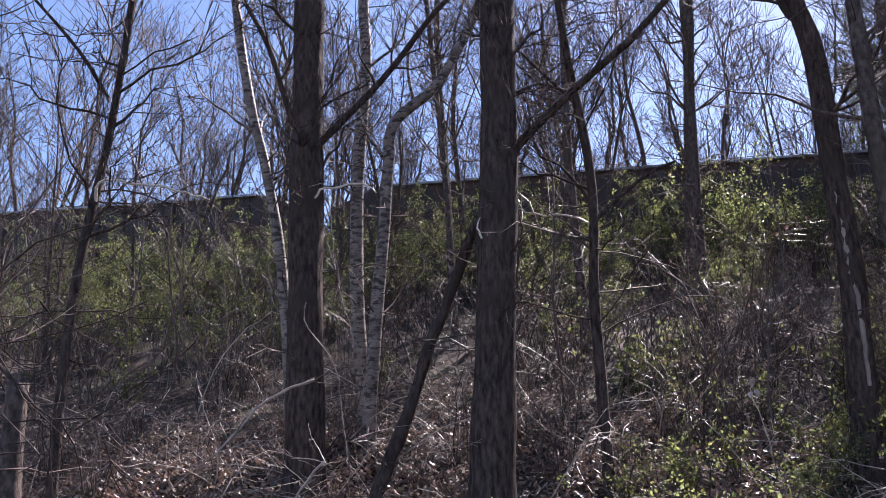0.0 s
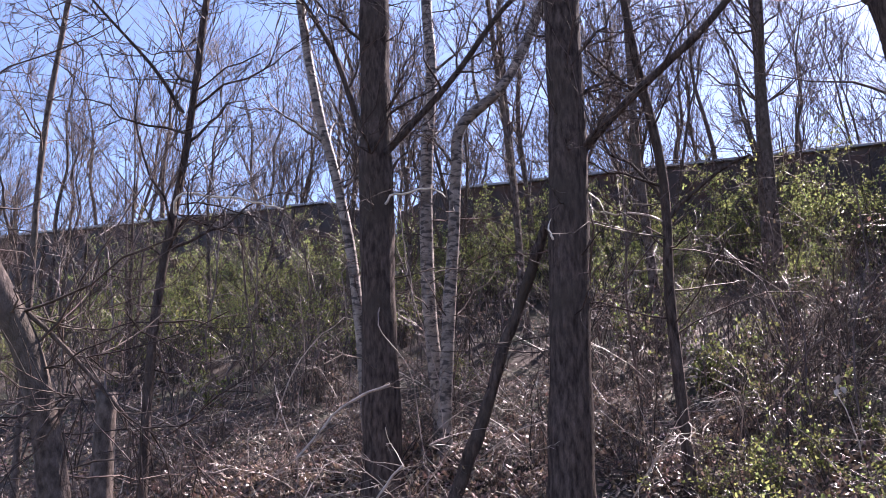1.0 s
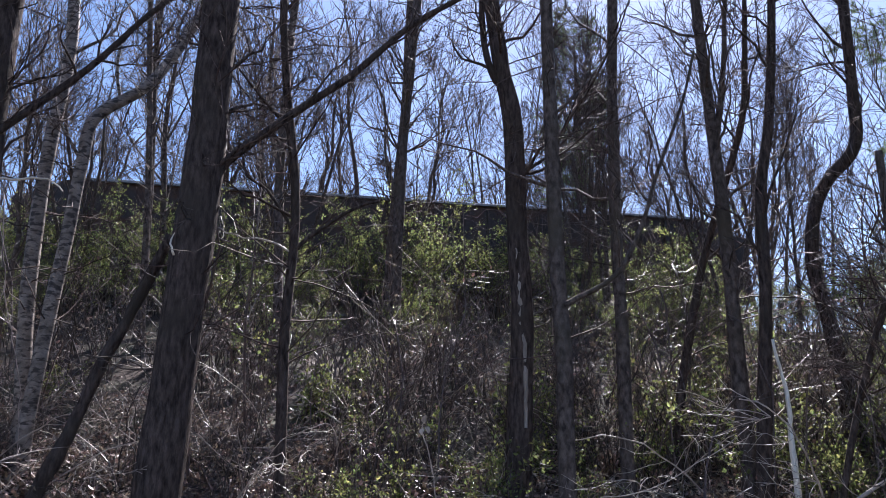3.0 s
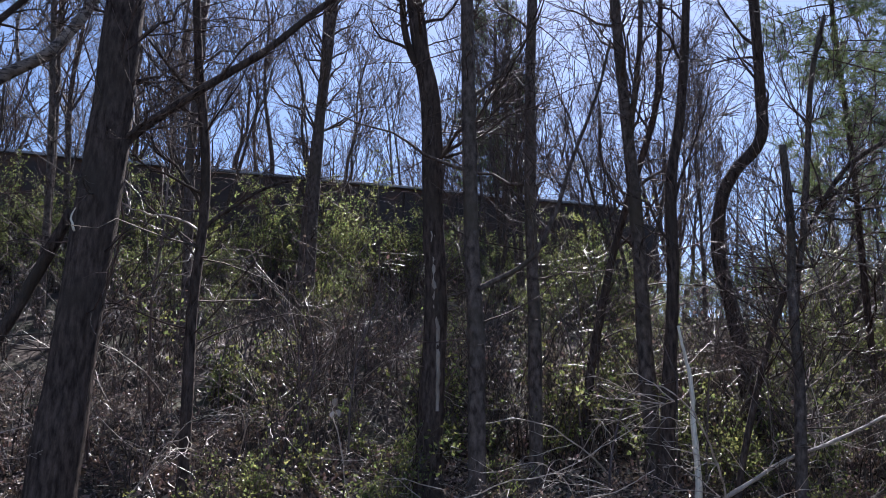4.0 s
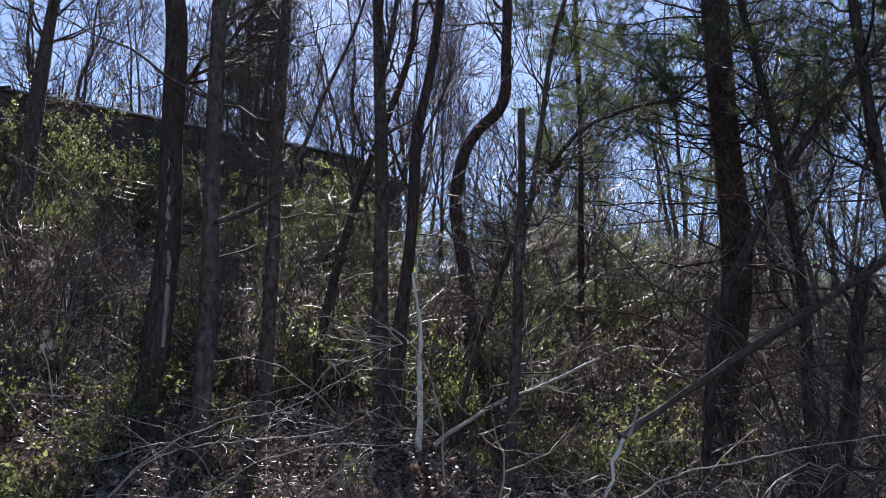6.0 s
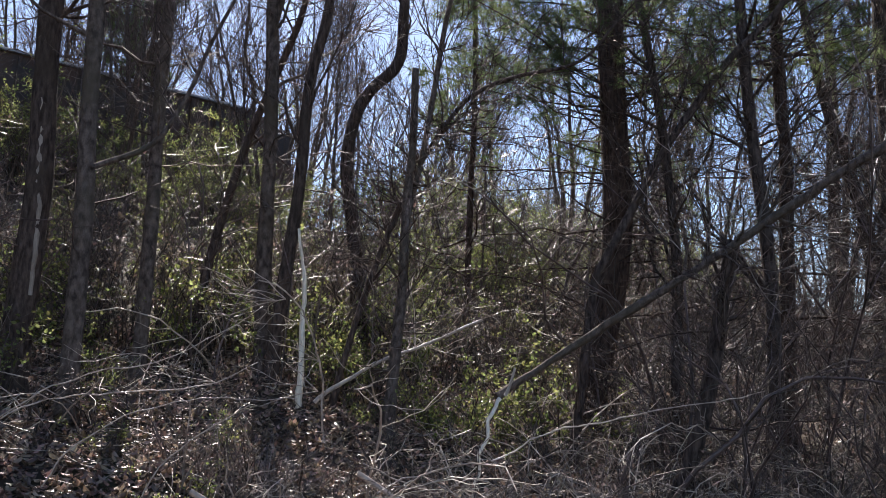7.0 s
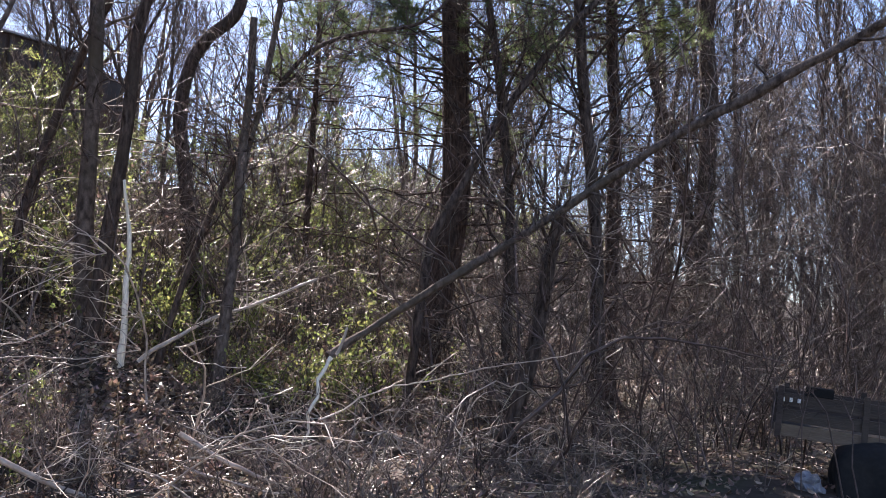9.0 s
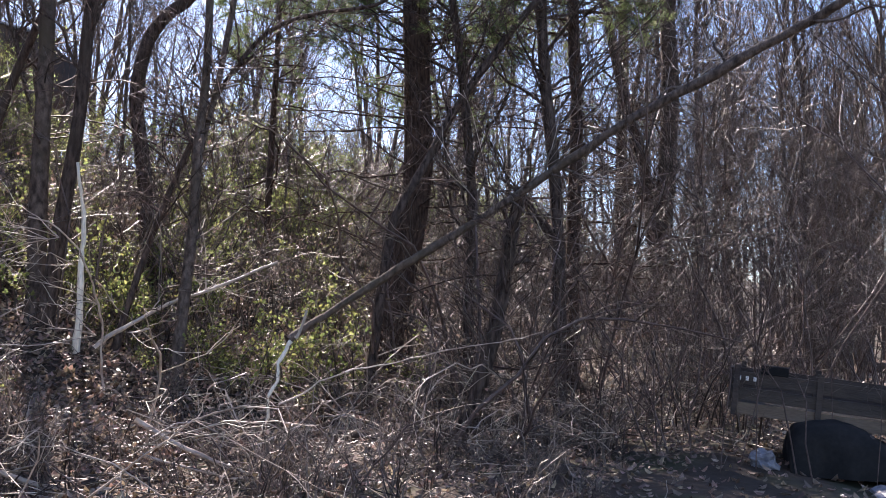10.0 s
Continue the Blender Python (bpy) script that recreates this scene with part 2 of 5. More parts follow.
def shoots(rng, pts, rad, count, span, length, angle, k=5, up=0.0, wander=0.12, thick=0.55, tip=0.25, least=0.002, most=1.0):
    """Branches that leave the given ones: count for each, along the stretch span of it. Returns points and radii."""
    n, kk, _ = pts.shape
    who = np.repeat(np.arange(n), count)
    t = rng.uniform(span[0], span[1], len(who)) * (kk - 1)
    i = np.minimum(t.astype(int), kk - 2)
    fr = (t - i)[:, None]
    start = pts[who, i] * (1 - fr) + pts[who, i + 1] * fr
    r = rad[who, i] * (1 - fr[:, 0]) + rad[who, i + 1] * fr[:, 0]
    tan = unit(pts[who, i + 1] - pts[who, i])
    perp = unit(np.cross(tan, rng.normal(size=tan.shape)))
    ang = np.radians(rng.normal(angle[0], angle[1], len(who)))[:, None]
    d = unit(tan * np.cos(ang) + perp * np.sin(ang))
    ln = rng.uniform(length[0], length[1], len(who)) * (1.15 - 0.55 * t / (kk - 1))
    s = np.linspace(0, 1, k)
    turn = rng.normal(size=(len(who), k, 3)) * wander
    turn[:, 0] = 0
    turn = np.cumsum(turn, 1) * s[None, :, None]
    p = start[:, None] + ln[:, None, None] * (d[:, None] * s[None, :, None] + turn * 0.6)
    p[:, :, 2] += up * ln[:, None] * s[None] ** 2
    r0 = np.clip(r * thick * rng.uniform(0.7, 1.0, len(who)), least, most)
    q = r0[:, None] * (1 - (1 - tip) * s[None])
    return p, np.maximum(q, least * 0.7)


def ease(u):
    u = np.clip(u, 0, 1)
    return u * u * (3 - 2 * u)


def height(x, y):
    """The lie of the land: level ground, the railway bank with its flat top, and the fall behind it."""
    x, y = np.asarray(x, float), np.asarray(y, float)
    u = np.clip((y - 8.6) / 17.9, 0, 1)
    bank = 7.0 * (0.92 * u + 0.08 * ease(u))
    back = -6.5 * ease((y - 35) / 16)
    mound = 1.5 * np.exp(-(((x - 20.5) / 5) ** 2 + ((y - 8.5) / 4) ** 2))
    near = np.exp(-((x * x + y * y) / 60 ** 2)) * (1 - np.exp(-((x * x + y * y) / 3 ** 2)))
    rough = 0.10 * np.sin(0.9 * x + 1.3 * np.sin(0.7 * y)) * np.sin(1.1 * y + 0.5) + 0.05 * np.sin(2.3 * x + 0.4 * y) * np.sin(1.9 * y - x)
    return bank + back + mound + rough * near * (1 - ease((y - 26) / 2) * (1 - ease((y - 34) / 2)))


# the ground, one sheet to the horizon
def build_ground():
    fine = np.arange(-34, 62, 0.4)
    far = np.array([66, 75, 90, 120, 180, 300, 600, 1200, 2500])
    xs = np.concatenate([-far[::-1] + 30, fine, far])
    ys = np.concatenate([-far[::-1] + 50, np.arange(-12, 56, 0.4), far])
    gx, gy = np.meshgrid(xs, ys)
    v = np.stack([gx, gy, height(gx, gy)], -1)
    ny, nx = gx.shape
    i = np.arange(ny * nx).reshape(ny, nx)
    g = Geo()
    g.add(v, np.stack([i[:-1, :-1], i[:-1, 1:], i[1:, 1:], i[1:, :-1]], -1))
    return tagged(part("ground", g, SOIL), "dark woodland soil rising to a railway bank", "ground", kind="structure")


build_ground()


def litter(rng, n, xr, yr, size, keep, deep=0.05):
    x, y = rng.uniform(*xr, n), rng.uniform(*yr, n)
    sel = keep(x, y)
    x, y = x[sel], y[sel]
    n = len(x)
    a = rng.uniform(0, 2 * math.pi, n)
    along = unit(np.stack([np.cos(a), np.sin(a), rng.normal(0.15, 0.45, n)], 1))
    side = unit(np.cross(along, unit(np.stack([rng.normal(0, 0.35, n), rng.normal(0, 0.35, n), np.ones(n)], 1))))
    g = Geo()
    g.leaves(np.stack([x, y, height(x, y) + rng.uniform(0.005, deep, n)], 1), along, side, rng.uniform(*size, n), 0.6, 0.5)
    return g


rng = np.random.default_rng(5)
view = lambda x, y: (rng.uniform(0, 1, len(x)) < np.clip(1.25 - (y - np.where(x < 1.5, 14.0, 10.8)) / 4.0, 0.10, 1.0) * np.clip((y - 0.5) / 7, 0.05, 1.0))
tagged(part("fallen_leaves", litter(rng, 120000, (-14, 24), (-4, 19), (0.05, 0.12), view), LITTER, smooth=False),
       "dry brown and tan leaves littering the bank", "leaf litter", kind="stuff")
tagged(part("fallen_leaves", litter(rng, 60000, (-9, 13), (8.2, 14.5), (0.06, 0.14), lambda x, y: np.sin(1.3 * x + 0.8 * np.sin(y)) * np.sin(1.7 * y + 0.5 * x) > rng.uniform(-1.1, 0.7, len(x)), 0.09), LITTER, smooth=False),
       "curled dry oak leaves heaped on the foot of the bank", "leaf litter", kind="stuff")
tagged(part("fallen_leaves", litter(rng, 14000, (18, 60), (-4, 20), (0.10, 0.2), view), LITTER, smooth=False),
       "dry tan leaves on the level ground", "leaf litter", kind="stuff")


def sticks(rng, n, xr, yr, keep):
    """Dead sticks and fallen twigs lying every way on the ground."""
    x, y = rng.uniform(*xr, n), rng.uniform(*yr, n)
    sel = keep(x, y)
    x, y = x[sel], y[sel]
    n, k = len(x), 5
    s = np.linspace(-0.5, 0.5, k)
    a, ln = rng.uniform(0, 2 * math.pi, n), rng.uniform(0.25, 1.3, n)
    p = np.zeros((n, k, 3))
    p[:, :, 0] = x[:, None] + (np.cos(a) * ln)[:, None] * s
    p[:, :, 1] = y[:, None] + (np.sin(a) * ln)[:, None] * s
    p[:, :, :2] += np.cumsum(rng.normal(0, 0.035, (n, k, 2)), 1)
    p[:, :, 2] = height(p[:, :, 0], p[:, :, 1]) + rng.uniform(0.02, 0.16, n)[:, None] + rng.normal(0, 0.16, n)[:, None] * s
    g = Geo()
    g.tubes(p, rng.uniform(0.004, 0.009, n)[:, None] * (1 - 0.5 * (s + 0.5)), 3)
    return g


STICK_AREA = lambda x, y: rng.uniform(0, 1, len(x)) < np.clip(1.2 - np.abs(y - 9.5) / 7.0, 0.1, 1.0)
# these sticks carry the glint lines of lit twigs in their pale colour
tagged(part("fallen_sticks", sticks(rng, 1000, (-9, 20), (3, 17), STICK_AREA), TWIG_DEAD_GLINT), "dead sticks scattered over the leaf litter, coloured pale as glints", "sticks", kind="stuff")
tagged(part("fallen_sticks", sticks(rng, 5000, (-9, 20), (3, 17), STICK_AREA), TWIG_BRUSH), "brown twigs scattered over the leaf litter", "sticks", kind="stuff")


# the railway and its train
def build_track():
    g = Geo()
    prof = [(-2.6, -0.15), (-1.75, 0.42), (1.75, 0.42), (2.6, -0.15)]
    xs = np.arange(-160, 221, 4.0)
    z0 = 7.0
    v = np.array([[(x, 30.5 + a, z0 + b) for a, b in prof] for x in xs])
    i = np.arange(len(xs) * 4).reshape(-1, 4)
    g.add(v, np.stack([i[:-1, :-1], i[:-1, 1:], i[1:, 1:], i[1:, :-1]], -1))
    bed = tagged(part("track_bed", g, BALLAST), "grey stone ballast bed of the railway", "track bed", kind="structure")
    for s in (-0.72, 0.72):
        r = Geo()
        r.box((30, 30.5 + s, z0 + 0.50), (380, 0.07, 0.15))
        part("rail", r, RAIL, bed, "rusty steel rail", smooth=False)


build_track()
CAR = 26.2


def build_car(ribs=23):
    """A long dark freight car with ribbed sides, a low roof with a raised walk and stepped ends."""
    car = thing("freight_car", (0, 30.5, 7.58), "long dark brown freight car standing on the bank", "train car", "cars of the train")
    h, w = 4.15, 2.9
    half = CAR / 2
    # body: side outline with stepped, sloping ends
    g = Geo()
    out = [(-half, 0.95), (-half, 3.4), (-half + 0.5, 3.55), (-half + 1.5, h - 0.12), (-half + 2.0, h), (half - 2.0, h), (half - 1.5, h - 0.12),
           (half - 0.5, 3.55), (half, 3.4), (half, 0.95)]
    n = len(out)
    v = [(x, -w / 2, z) for x, z in out] + [(x, w / 2, z) for x, z in out]
    q = [(i, (i + 1) % n, (i + 1) % n + n, i + n) for i in range(n)]
    t = [(0, i, i + 1) for i in range(1, n - 1)] + [(n, n + i + 1, n + i) for i in range(1, n - 1)]
    g.add(v, q, t)
    part("body", g, STEEL_DARK, car, smooth=False)
    for i in range(ribs):
        r = Geo()
        r.box((-half + 2.3 + i * (CAR - 4.6) / (ribs - 1), -w / 2 - 0.05, 2.5), (0.10, 0.1, 2.95))
        part("rib", r, STEEL_DARK, car, smooth=False)
    # lighter strip that puts the bright highlight along the roof into colour
    r = Geo()
    r.box((0, -w / 2 - 0.07, h - 0.05), (CAR - 4.0, 0.13, 0.09))
    part("roof_edge", r, STEEL_ROOF, car, "light steel strip for the highlight along the roof edge", smooth=False)
    r = Geo()
    r.box((0, -0.2, h + 0.05), (CAR - 5.0, 0.7, 0.07))
    part("roof_walk", r, STEEL_ROOF, car, smooth=False)
    r = Geo()
    r.box((0, 0, 0.62), (CAR - 0.5, 2.3, 0.72))
    part("underframe", r, STEEL_DARK, car, smooth=False)
    for s in (-1, 1):
        b = Geo()
        b.box((s * (half - 3), 0, 0.5), (2.5, 2.0, 0.35))
        bogie = part("bogie", b, STEEL_DARK, car, smooth=False)
        for x in (-0.85, 0.85):
            for y in (-0.73, 0.73):
                wh = Geo()
                wh.tubes(np.array([[(s * (half - 3) + x, y - 0.06, 0.46), (s * (half - 3) + x, y + 0.06, 0.46)]]), np.array([[0.44, 0.44]]), 16, True)
                part("wheel", wh, RAIL, bogie, smooth=False)
        c = Geo()
        c.box((s * (half + 0.2), 0, 0.85), (0.75, 0.25, 0.25))
        part("coupler", c, STEEL_DARK, car, smooth=False)
    return car


first = build_car()
first.matrix_basis = Matrix.Translation((4.6, 30.5, 7.58))
for i in (-5, -4, -3, -2, -1):
    copy_thing(first, Matrix.Translation((4.6 + i * 27.0, 30.5, 7.58)))



# trees
def crown(rng, pts, rad, limbs=14, span=(0.35, 0.98), reach=(1.2, 2.6), fine=1.0, up=0.25, angle=(52, 14)):
    """Bare limbs, branches and twigs for stems (n, k, 3). Returns limbs, and the finer wood, as geometry."""
    l1p, l1r = shoots(rng, pts, rad, limbs, span, reach, angle, 8, up, 0.13, 0.5, 0.14, 0.008, 0.034)
    l2p, l2r = shoots(rng, l1p, l1r, max(2, int(5 * fine)), (0.2, 0.97), (0.5, 1.35), (42, 12), 5, 0.2, 0.10, 0.6, 0.3, 0.008)
    l3p, l3r = shoots(rng, l2p, l2r, max(2, int(2.7 * fine)), (0.2, 1.0), (0.25, 0.7), (40, 14), 3, 0.1, 0.09, 0.65, 0.5, 0.0058)
    wood, fine_wood = [], Geo()
    for p, r in zip(l1p, l1r):
        wood.append(Geo())
        wood[-1].tubes(p[None], r[None], 5)
    fine_wood.tubes(l2p, l2r, 3)
    fine_wood.tubes(l3p, l3r, 3)
    return wood, fine_wood


def resample(line, k):
    s = np.concatenate([[0], np.cumsum(np.linalg.norm(np.diff(line, axis=0), axis=1))])
    t = np.linspace(0, s[-1], k)
    return np.stack([np.interp(t, s, line[:, j]) for j in range(3)], 1)


def tree(name, at, spine, r0, r1, bark, label, seed, limbs=(), extend=4.0, auto=14, span=(0.3, 0.98), reach=(1.2, 3.0), fine=1.5,
         category="tree", rough=0.032, twig=None, flare=0.5, group=""):
    """A tree whose trunk follows its spine (offsets from its foot); given limbs and grown ones."""
    rng = np.random.default_rng(seed)
    base = Vector((at[0], at[1], float(height(*at)) - 0.06))
    ob = thing(name, base, label, category, group)
    sp = [np.array(p, float) for p in spine]
    end = sp[-1]
    if extend:
        d = unit(sp[-1] - sp[-2])
        d = unit(d * 0.6 + np.array([0, 0, 0.5]))
        sp = sp + [end + d * extend * 0.5, end + d * extend + rng.normal(0, 0.15, 3)]
    line = smooth_line(sp, 0.14)
    s = np.concatenate([[0], np.cumsum(np.linalg.norm(np.diff(line, axis=0), axis=1))])
    send = s[-1] - extend
    rad = np.where(s < send, r0 + (r1 - r0) * s / max(send, 0.1), r1 * (1 - 0.85 * (s - send) / max(extend, 0.1)))
    rad = rad * (1 + flare * np.exp(-s / 0.22)) * (1 + 0.03 * np.sin(s * 2.1 + seed) + 0.02 * np.sin(s * 5.3))
    g = Geo()
    sides = 20 if r0 > 0.15 else (12 if r0 > 0.08 else 8)
    g.tubes(line[None], rad[None], sides, True, rough)
    part("trunk", g, bark, ob)
    stems, radii = [resample(line, 12)], [np.interp(np.linspace(0, s[-1], 12), s, rad)]
    for pts, a, b in limbs:
        lp = smooth_line(np.array(pts) - np.array(base), 0.18)
        rr = np.linspace(a, b, len(lp))
        lg = Geo()
        lg.tubes(lp[None], rr[None], 8, True, 0.04)
        part("limb", lg, bark, ob)
        stems.append(resample(lp, 12))
        radii.append(resample(np.stack([rr] * 3, 1), 12)[:, 0])
    if auto:
        w, f = crown(rng, stems[0][None], radii[0][None], auto, span, reach, fine)
        for b in w:
            part("branch", b, bark, ob)
        # thin whips straight from the trunk
        wp, wr = shoots(rng, stems[0][None], np.full_like(radii[0], 0.02)[None], int(auto * 2.6), (0.12, 0.95), (0.6, 2.2), (78, 16), 7, 0.05, 0.14, 0.8, 0.3, 0.004)
        f.tubes(wp, wr, 3)
        wp, wr = shoots(rng, wp, wr, 6, (0.15, 1.0), (0.15, 0.6), (45, 16), 3, 0.05, 0.15, 0.7, 0.5, 0.0043)
        f.tubes(wp, wr, 3)
        part("twig_growth", f, twig or TWIG, ob, "thin bare twigs")
        if len(stems) > 1:
            w, f = crown(rng, np.array(stems[1:]), np.array(radii[1:]), 7, (0.15, 0.98), (0.5, 1.3), fine * 0.8)
            for b in w:
                part("branch", b, bark, ob)
            part("twig_growth", f, twig or TWIG, ob, "thin bare twigs")
    return ob


def add_limb(ob, pts, r0, r1, material, label):
    """One more limb for a tree, given in the world."""
    lp = smooth_line(np.array(pts) - np.array(ob.matrix_basis.translation), 0.08)
    lp[2:] += np.random.default_rng(len(lp)).normal(0, 0.010, lp[2:].shape)
    g = Geo()
    g.tubes(lp[None], np.linspace(r0, r1, len(lp))[None], 7, True, 0.06)
    part("limb", g, material, ob, label)


oak = tree("bare_tree", (-3.79, 11.91), [(0, 0, 0), (-0.01, 0, 0.77), (-0.05, -0.01, 4.06), (-0.05, -0.02, 5.88), (-0.05, -0.01, 7.84), (0.03, 0.01, 10.6)],
     0.280, 0.21, BARK_DARK, "stout dark tree with rough furrowed bark, bare", 11,
     limbs=[([(-3.67, 11.77, 6.39), (-3.44, 11.84, 6.65), (-2.65, 12.04, 7.58), (-1.91, 12.19, 8.64), (-1.26, 12.27, 9.33), (-0.59, 12.32, 10.24)], 0.061, 0.028),
            ([(-4.02, 11.83, 6.75), (-4.14, 11.79, 7.13), (-4.43, 11.69, 8.08), (-4.81, 11.54, 8.85), (-5.19, 11.37, 9.52)], 0.053, 0.024)],
     auto=16, span=(0.3, 0.95), reach=(0.8, 1.9))
ridged = tree("bare_tree", (-1.13, 10.93), [(0, 0, 0), (0.03, 0, 0.67), (0.21, 0.02, 3.88), (0.29, 0.02, 5.46), (0.32, 0.03, 7.15), (0.42, 0.03, 9.54)],
     0.281, 0.228, BARK_DARK, "stout tree with grey-brown ridged bark, bare", 12,
     limbs=[([(-0.69, 10.91, 5.72), (-0.48, 10.93, 5.97), (0.19, 10.94, 6.58), (1.04, 10.89, 7.28), (1.83, 10.79, 8.06), (2.71, 10.61, 8.64), (3.52, 10.37, 9.37)], 0.068, 0.029)],
     auto=10, span=(0.35, 0.95), reach=(0.8, 1.8))
tree("birch_tree", (-4.42, 13.28), [(0, 0, 0), (-0.16, -0.06, 2.41), (-0.31, -0.11, 3.75), (-0.53, -0.19, 4.94), (-0.81, -0.3, 6.17), (-1.1, -0.42, 8.11), (-1.38, -0.54, 11.13)],
     0.095, 0.07, BARK_BIRCH, "leaning slender birch with pale peeling bark", 13, auto=12, category="birch", group="birches on the bank")
tree("birch_tree", (-3.45, 14.12), [(0, 0, 0), (-0.05, -0.01, 0.88), (-0.15, -0.04, 2.12), (-0.18, -0.05, 3.52), (-0.14, -0.04, 5), (-0.02, -0.01, 6.81), (-0.07, -0.02, 8.25), (-0.01, 0, 10.91)],
     0.129, 0.096, BARK_BIRCH, "pale birch with dark scarred bark, forked high up", 14, auto=14, category="birch", group="birches on the bank")
tree("birch_tree", (-3.35, 13.73), [(0, 0, 0), (0.04, 0.01, 0.74), (0.14, 0.03, 2.21), (0.27, 0.06, 3.69), (0.35, 0.08, 4.86), (0.46, 0.11, 5.63), (1.15, 0.23, 6.29), (1.58, 0.29, 6.99), (2.03, 0.34, 7.94), (3.5, 0.41, 10.48)],
     0.119, 0.076, BARK_BIRCH, "pale birch that bends sharply aside at mid height", 15, auto=12, category="birch", group="birches on the bank")
crooked = tree("bare_tree", (0.34, 11.93), [(0, 0, 0), (-0.02, 0, 1.2), (-0.04, 0, 2.59), (0.02, 0, 3.73), (0, 0, 4.67), (-0.22, 0, 6.47), (-0.31, 0, 7.92), (-0.23, 0, 10.67)],
     0.079, 0.05, BARK_DARK, "slender dark bare tree with crooked stem", 16, auto=16, span=(0.25, 0.98))
slender = tree("bare_tree", (-5.91, 9.29), [(0, 0, 0), (0.01, 0, 1.48), (0.02, 0.01, 3.06), (0.1, 0.06, 4.26), (0.25, 0.15, 5.54), (0.35, 0.21, 6.83), (0.41, 0.25, 7.84), (0.6, 0.35, 10.22)],
     0.066, 0.04, BARK_DARK, "slender dark bare tree, leaning, with long side branches", 17,
     limbs=[([(-5.69, 9.42, 6.33), (-6.02, 9.22, 6.92), (-6.62, 8.8, 7.69), (-6.92, 8.57, 8.1)], 0.029, 0.014)], auto=20, span=(0.3, 0.98), reach=(1.0, 2.4))
tree("bare_tree", (-4.73, 6.47), [(0, 0, 0), (-0.14, -0.11, 1.55), (-0.33, -0.25, 2.55), (-0.53, -0.42, 3.11), (-0.75, -0.62, 3.67), (-1.05, -0.91, 4.86)],
     0.132, 0.108, BARK_GREY, "leaning grey tree with mossy bark", 18,
     limbs=[([(-5.26, 6.04, 3.23), (-4.98, 6.28, 2.92), (-4.71, 6.48, 2.57), (-4.43, 6.67, 2.19)], 0.023, 0.016)], auto=8, span=(0.6, 0.98))
tree("bare_tree", (-10.14, 12.39), [(0, 0, 0), (-0.04, -0.03, 4.43), (-0.05, -0.04, 5.14), (-0.02, -0.01, 6.85), (0.11, 0.09, 9.03), (0.24, 0.19, 11.52)],
     0.061, 0.046, BARK_GREY, "slender grey bare tree on the bank", 19, auto=20, span=(0.35, 0.98))
split = tree("bare_tree", (3.71, 12.41), [(0, 0, 0), (0.02, -0.01, 0.71), (0.11, -0.03, 3.01), (0.06, -0.02, 4.43), (0.03, -0.01, 6.14), (-0.12, 0.03, 7.06), (-0.28, 0.08, 8.44), (-0.43, 0.12, 10.7)],
     0.189, 0.117, BARK_DARK, "half-dead tree with split bark showing pale wood", 20,
     limbs=[([(3.74, 12.4, 7.97), (3.49, 12.47, 8.19), (3.32, 12.51, 8.82), (3.27, 12.53, 9.78), (3.22, 12.54, 10.44)], 0.068, 0.038)], auto=12, rough=0.10)
tree("bare_tree", (4.22, 11.72), [(0, 0, 0), (0, 0, 0.79), (0.01, 0, 2.47), (-0.04, 0.01, 4.12), (-0.06, 0.02, 6.37), (-0.07, 0.02, 8.34), (-0.04, 0.01, 10.46)],
     0.131, 0.093, BARK_GREY, "straight grey tree with one long curved branch, bare", 21,
     limbs=[([(4.24, 11.6, 4.31), (4.92, 11.33, 4.71), (5.29, 11.17, 5.42), (5.54, 11.05, 6.24), (5.9, 10.86, 7.24), (6.11, 10.75, 8.1)], 0.04, 0.02)], auto=12)
tree("bare_tree", (5.56, 12.80), [(0, 0, 0), (0.01, 0, 0.89), (0.03, -0.01, 2.61), (0.02, -0.01, 4.46), (0.08, -0.03, 6.97), (0.15, -0.07, 8.59), (0.23, -0.1, 10.9)],
     0.112, 0.08, BARK_GREY, "straight grey-brown bare tree", 22, auto=12)
tree("bare_tree", (7.55, 12.66), [(0, 0, 0), (-0.05, 0.03, 2.12), (-0.06, 0.03, 4.23), (-0.13, 0.07, 6.22), (-0.22, 0.12, 8.91)],
     0.142, 0.085, BARK_GREY, "grey tree forked near its top, bare", 23,
     limbs=[([(7.5, 12.75, 7.6), (7.58, 12.43, 8.9), (7.67, 12.38, 9.97), (7.83, 12.28, 11.04)], 0.057, 0.033)], auto=12)
tree("bare_tree", (7.51, 12.34), [(0, 0, 0), (0.14, -0.08, 1.68), (0.28, -0.17, 3.37), (0.35, -0.21, 5.02), (0.56, -0.34, 6.34), (0.75, -0.47, 8.44)],
     0.121, 0.07, BARK_DARK, "leaning dark bare tree grown beside another", 24, auto=12)
tree("bare_tree", (10.92, 14.66), [(0, 0, 0), (-0.16, 0.11, 2.3), (-0.33, 0.23, 3.74), (-0.23, 0.16, 4.85), (0.03, -0.03, 5.51), (0.49, -0.37, 6.18), (0.56, -0.43, 7.35), (0.62, -0.47, 10.82)],
     0.158, 0.097, BARK_DARK, "crooked dark tree with an S-shaped stem, bare", 25, auto=14, span=(0.45, 0.98))
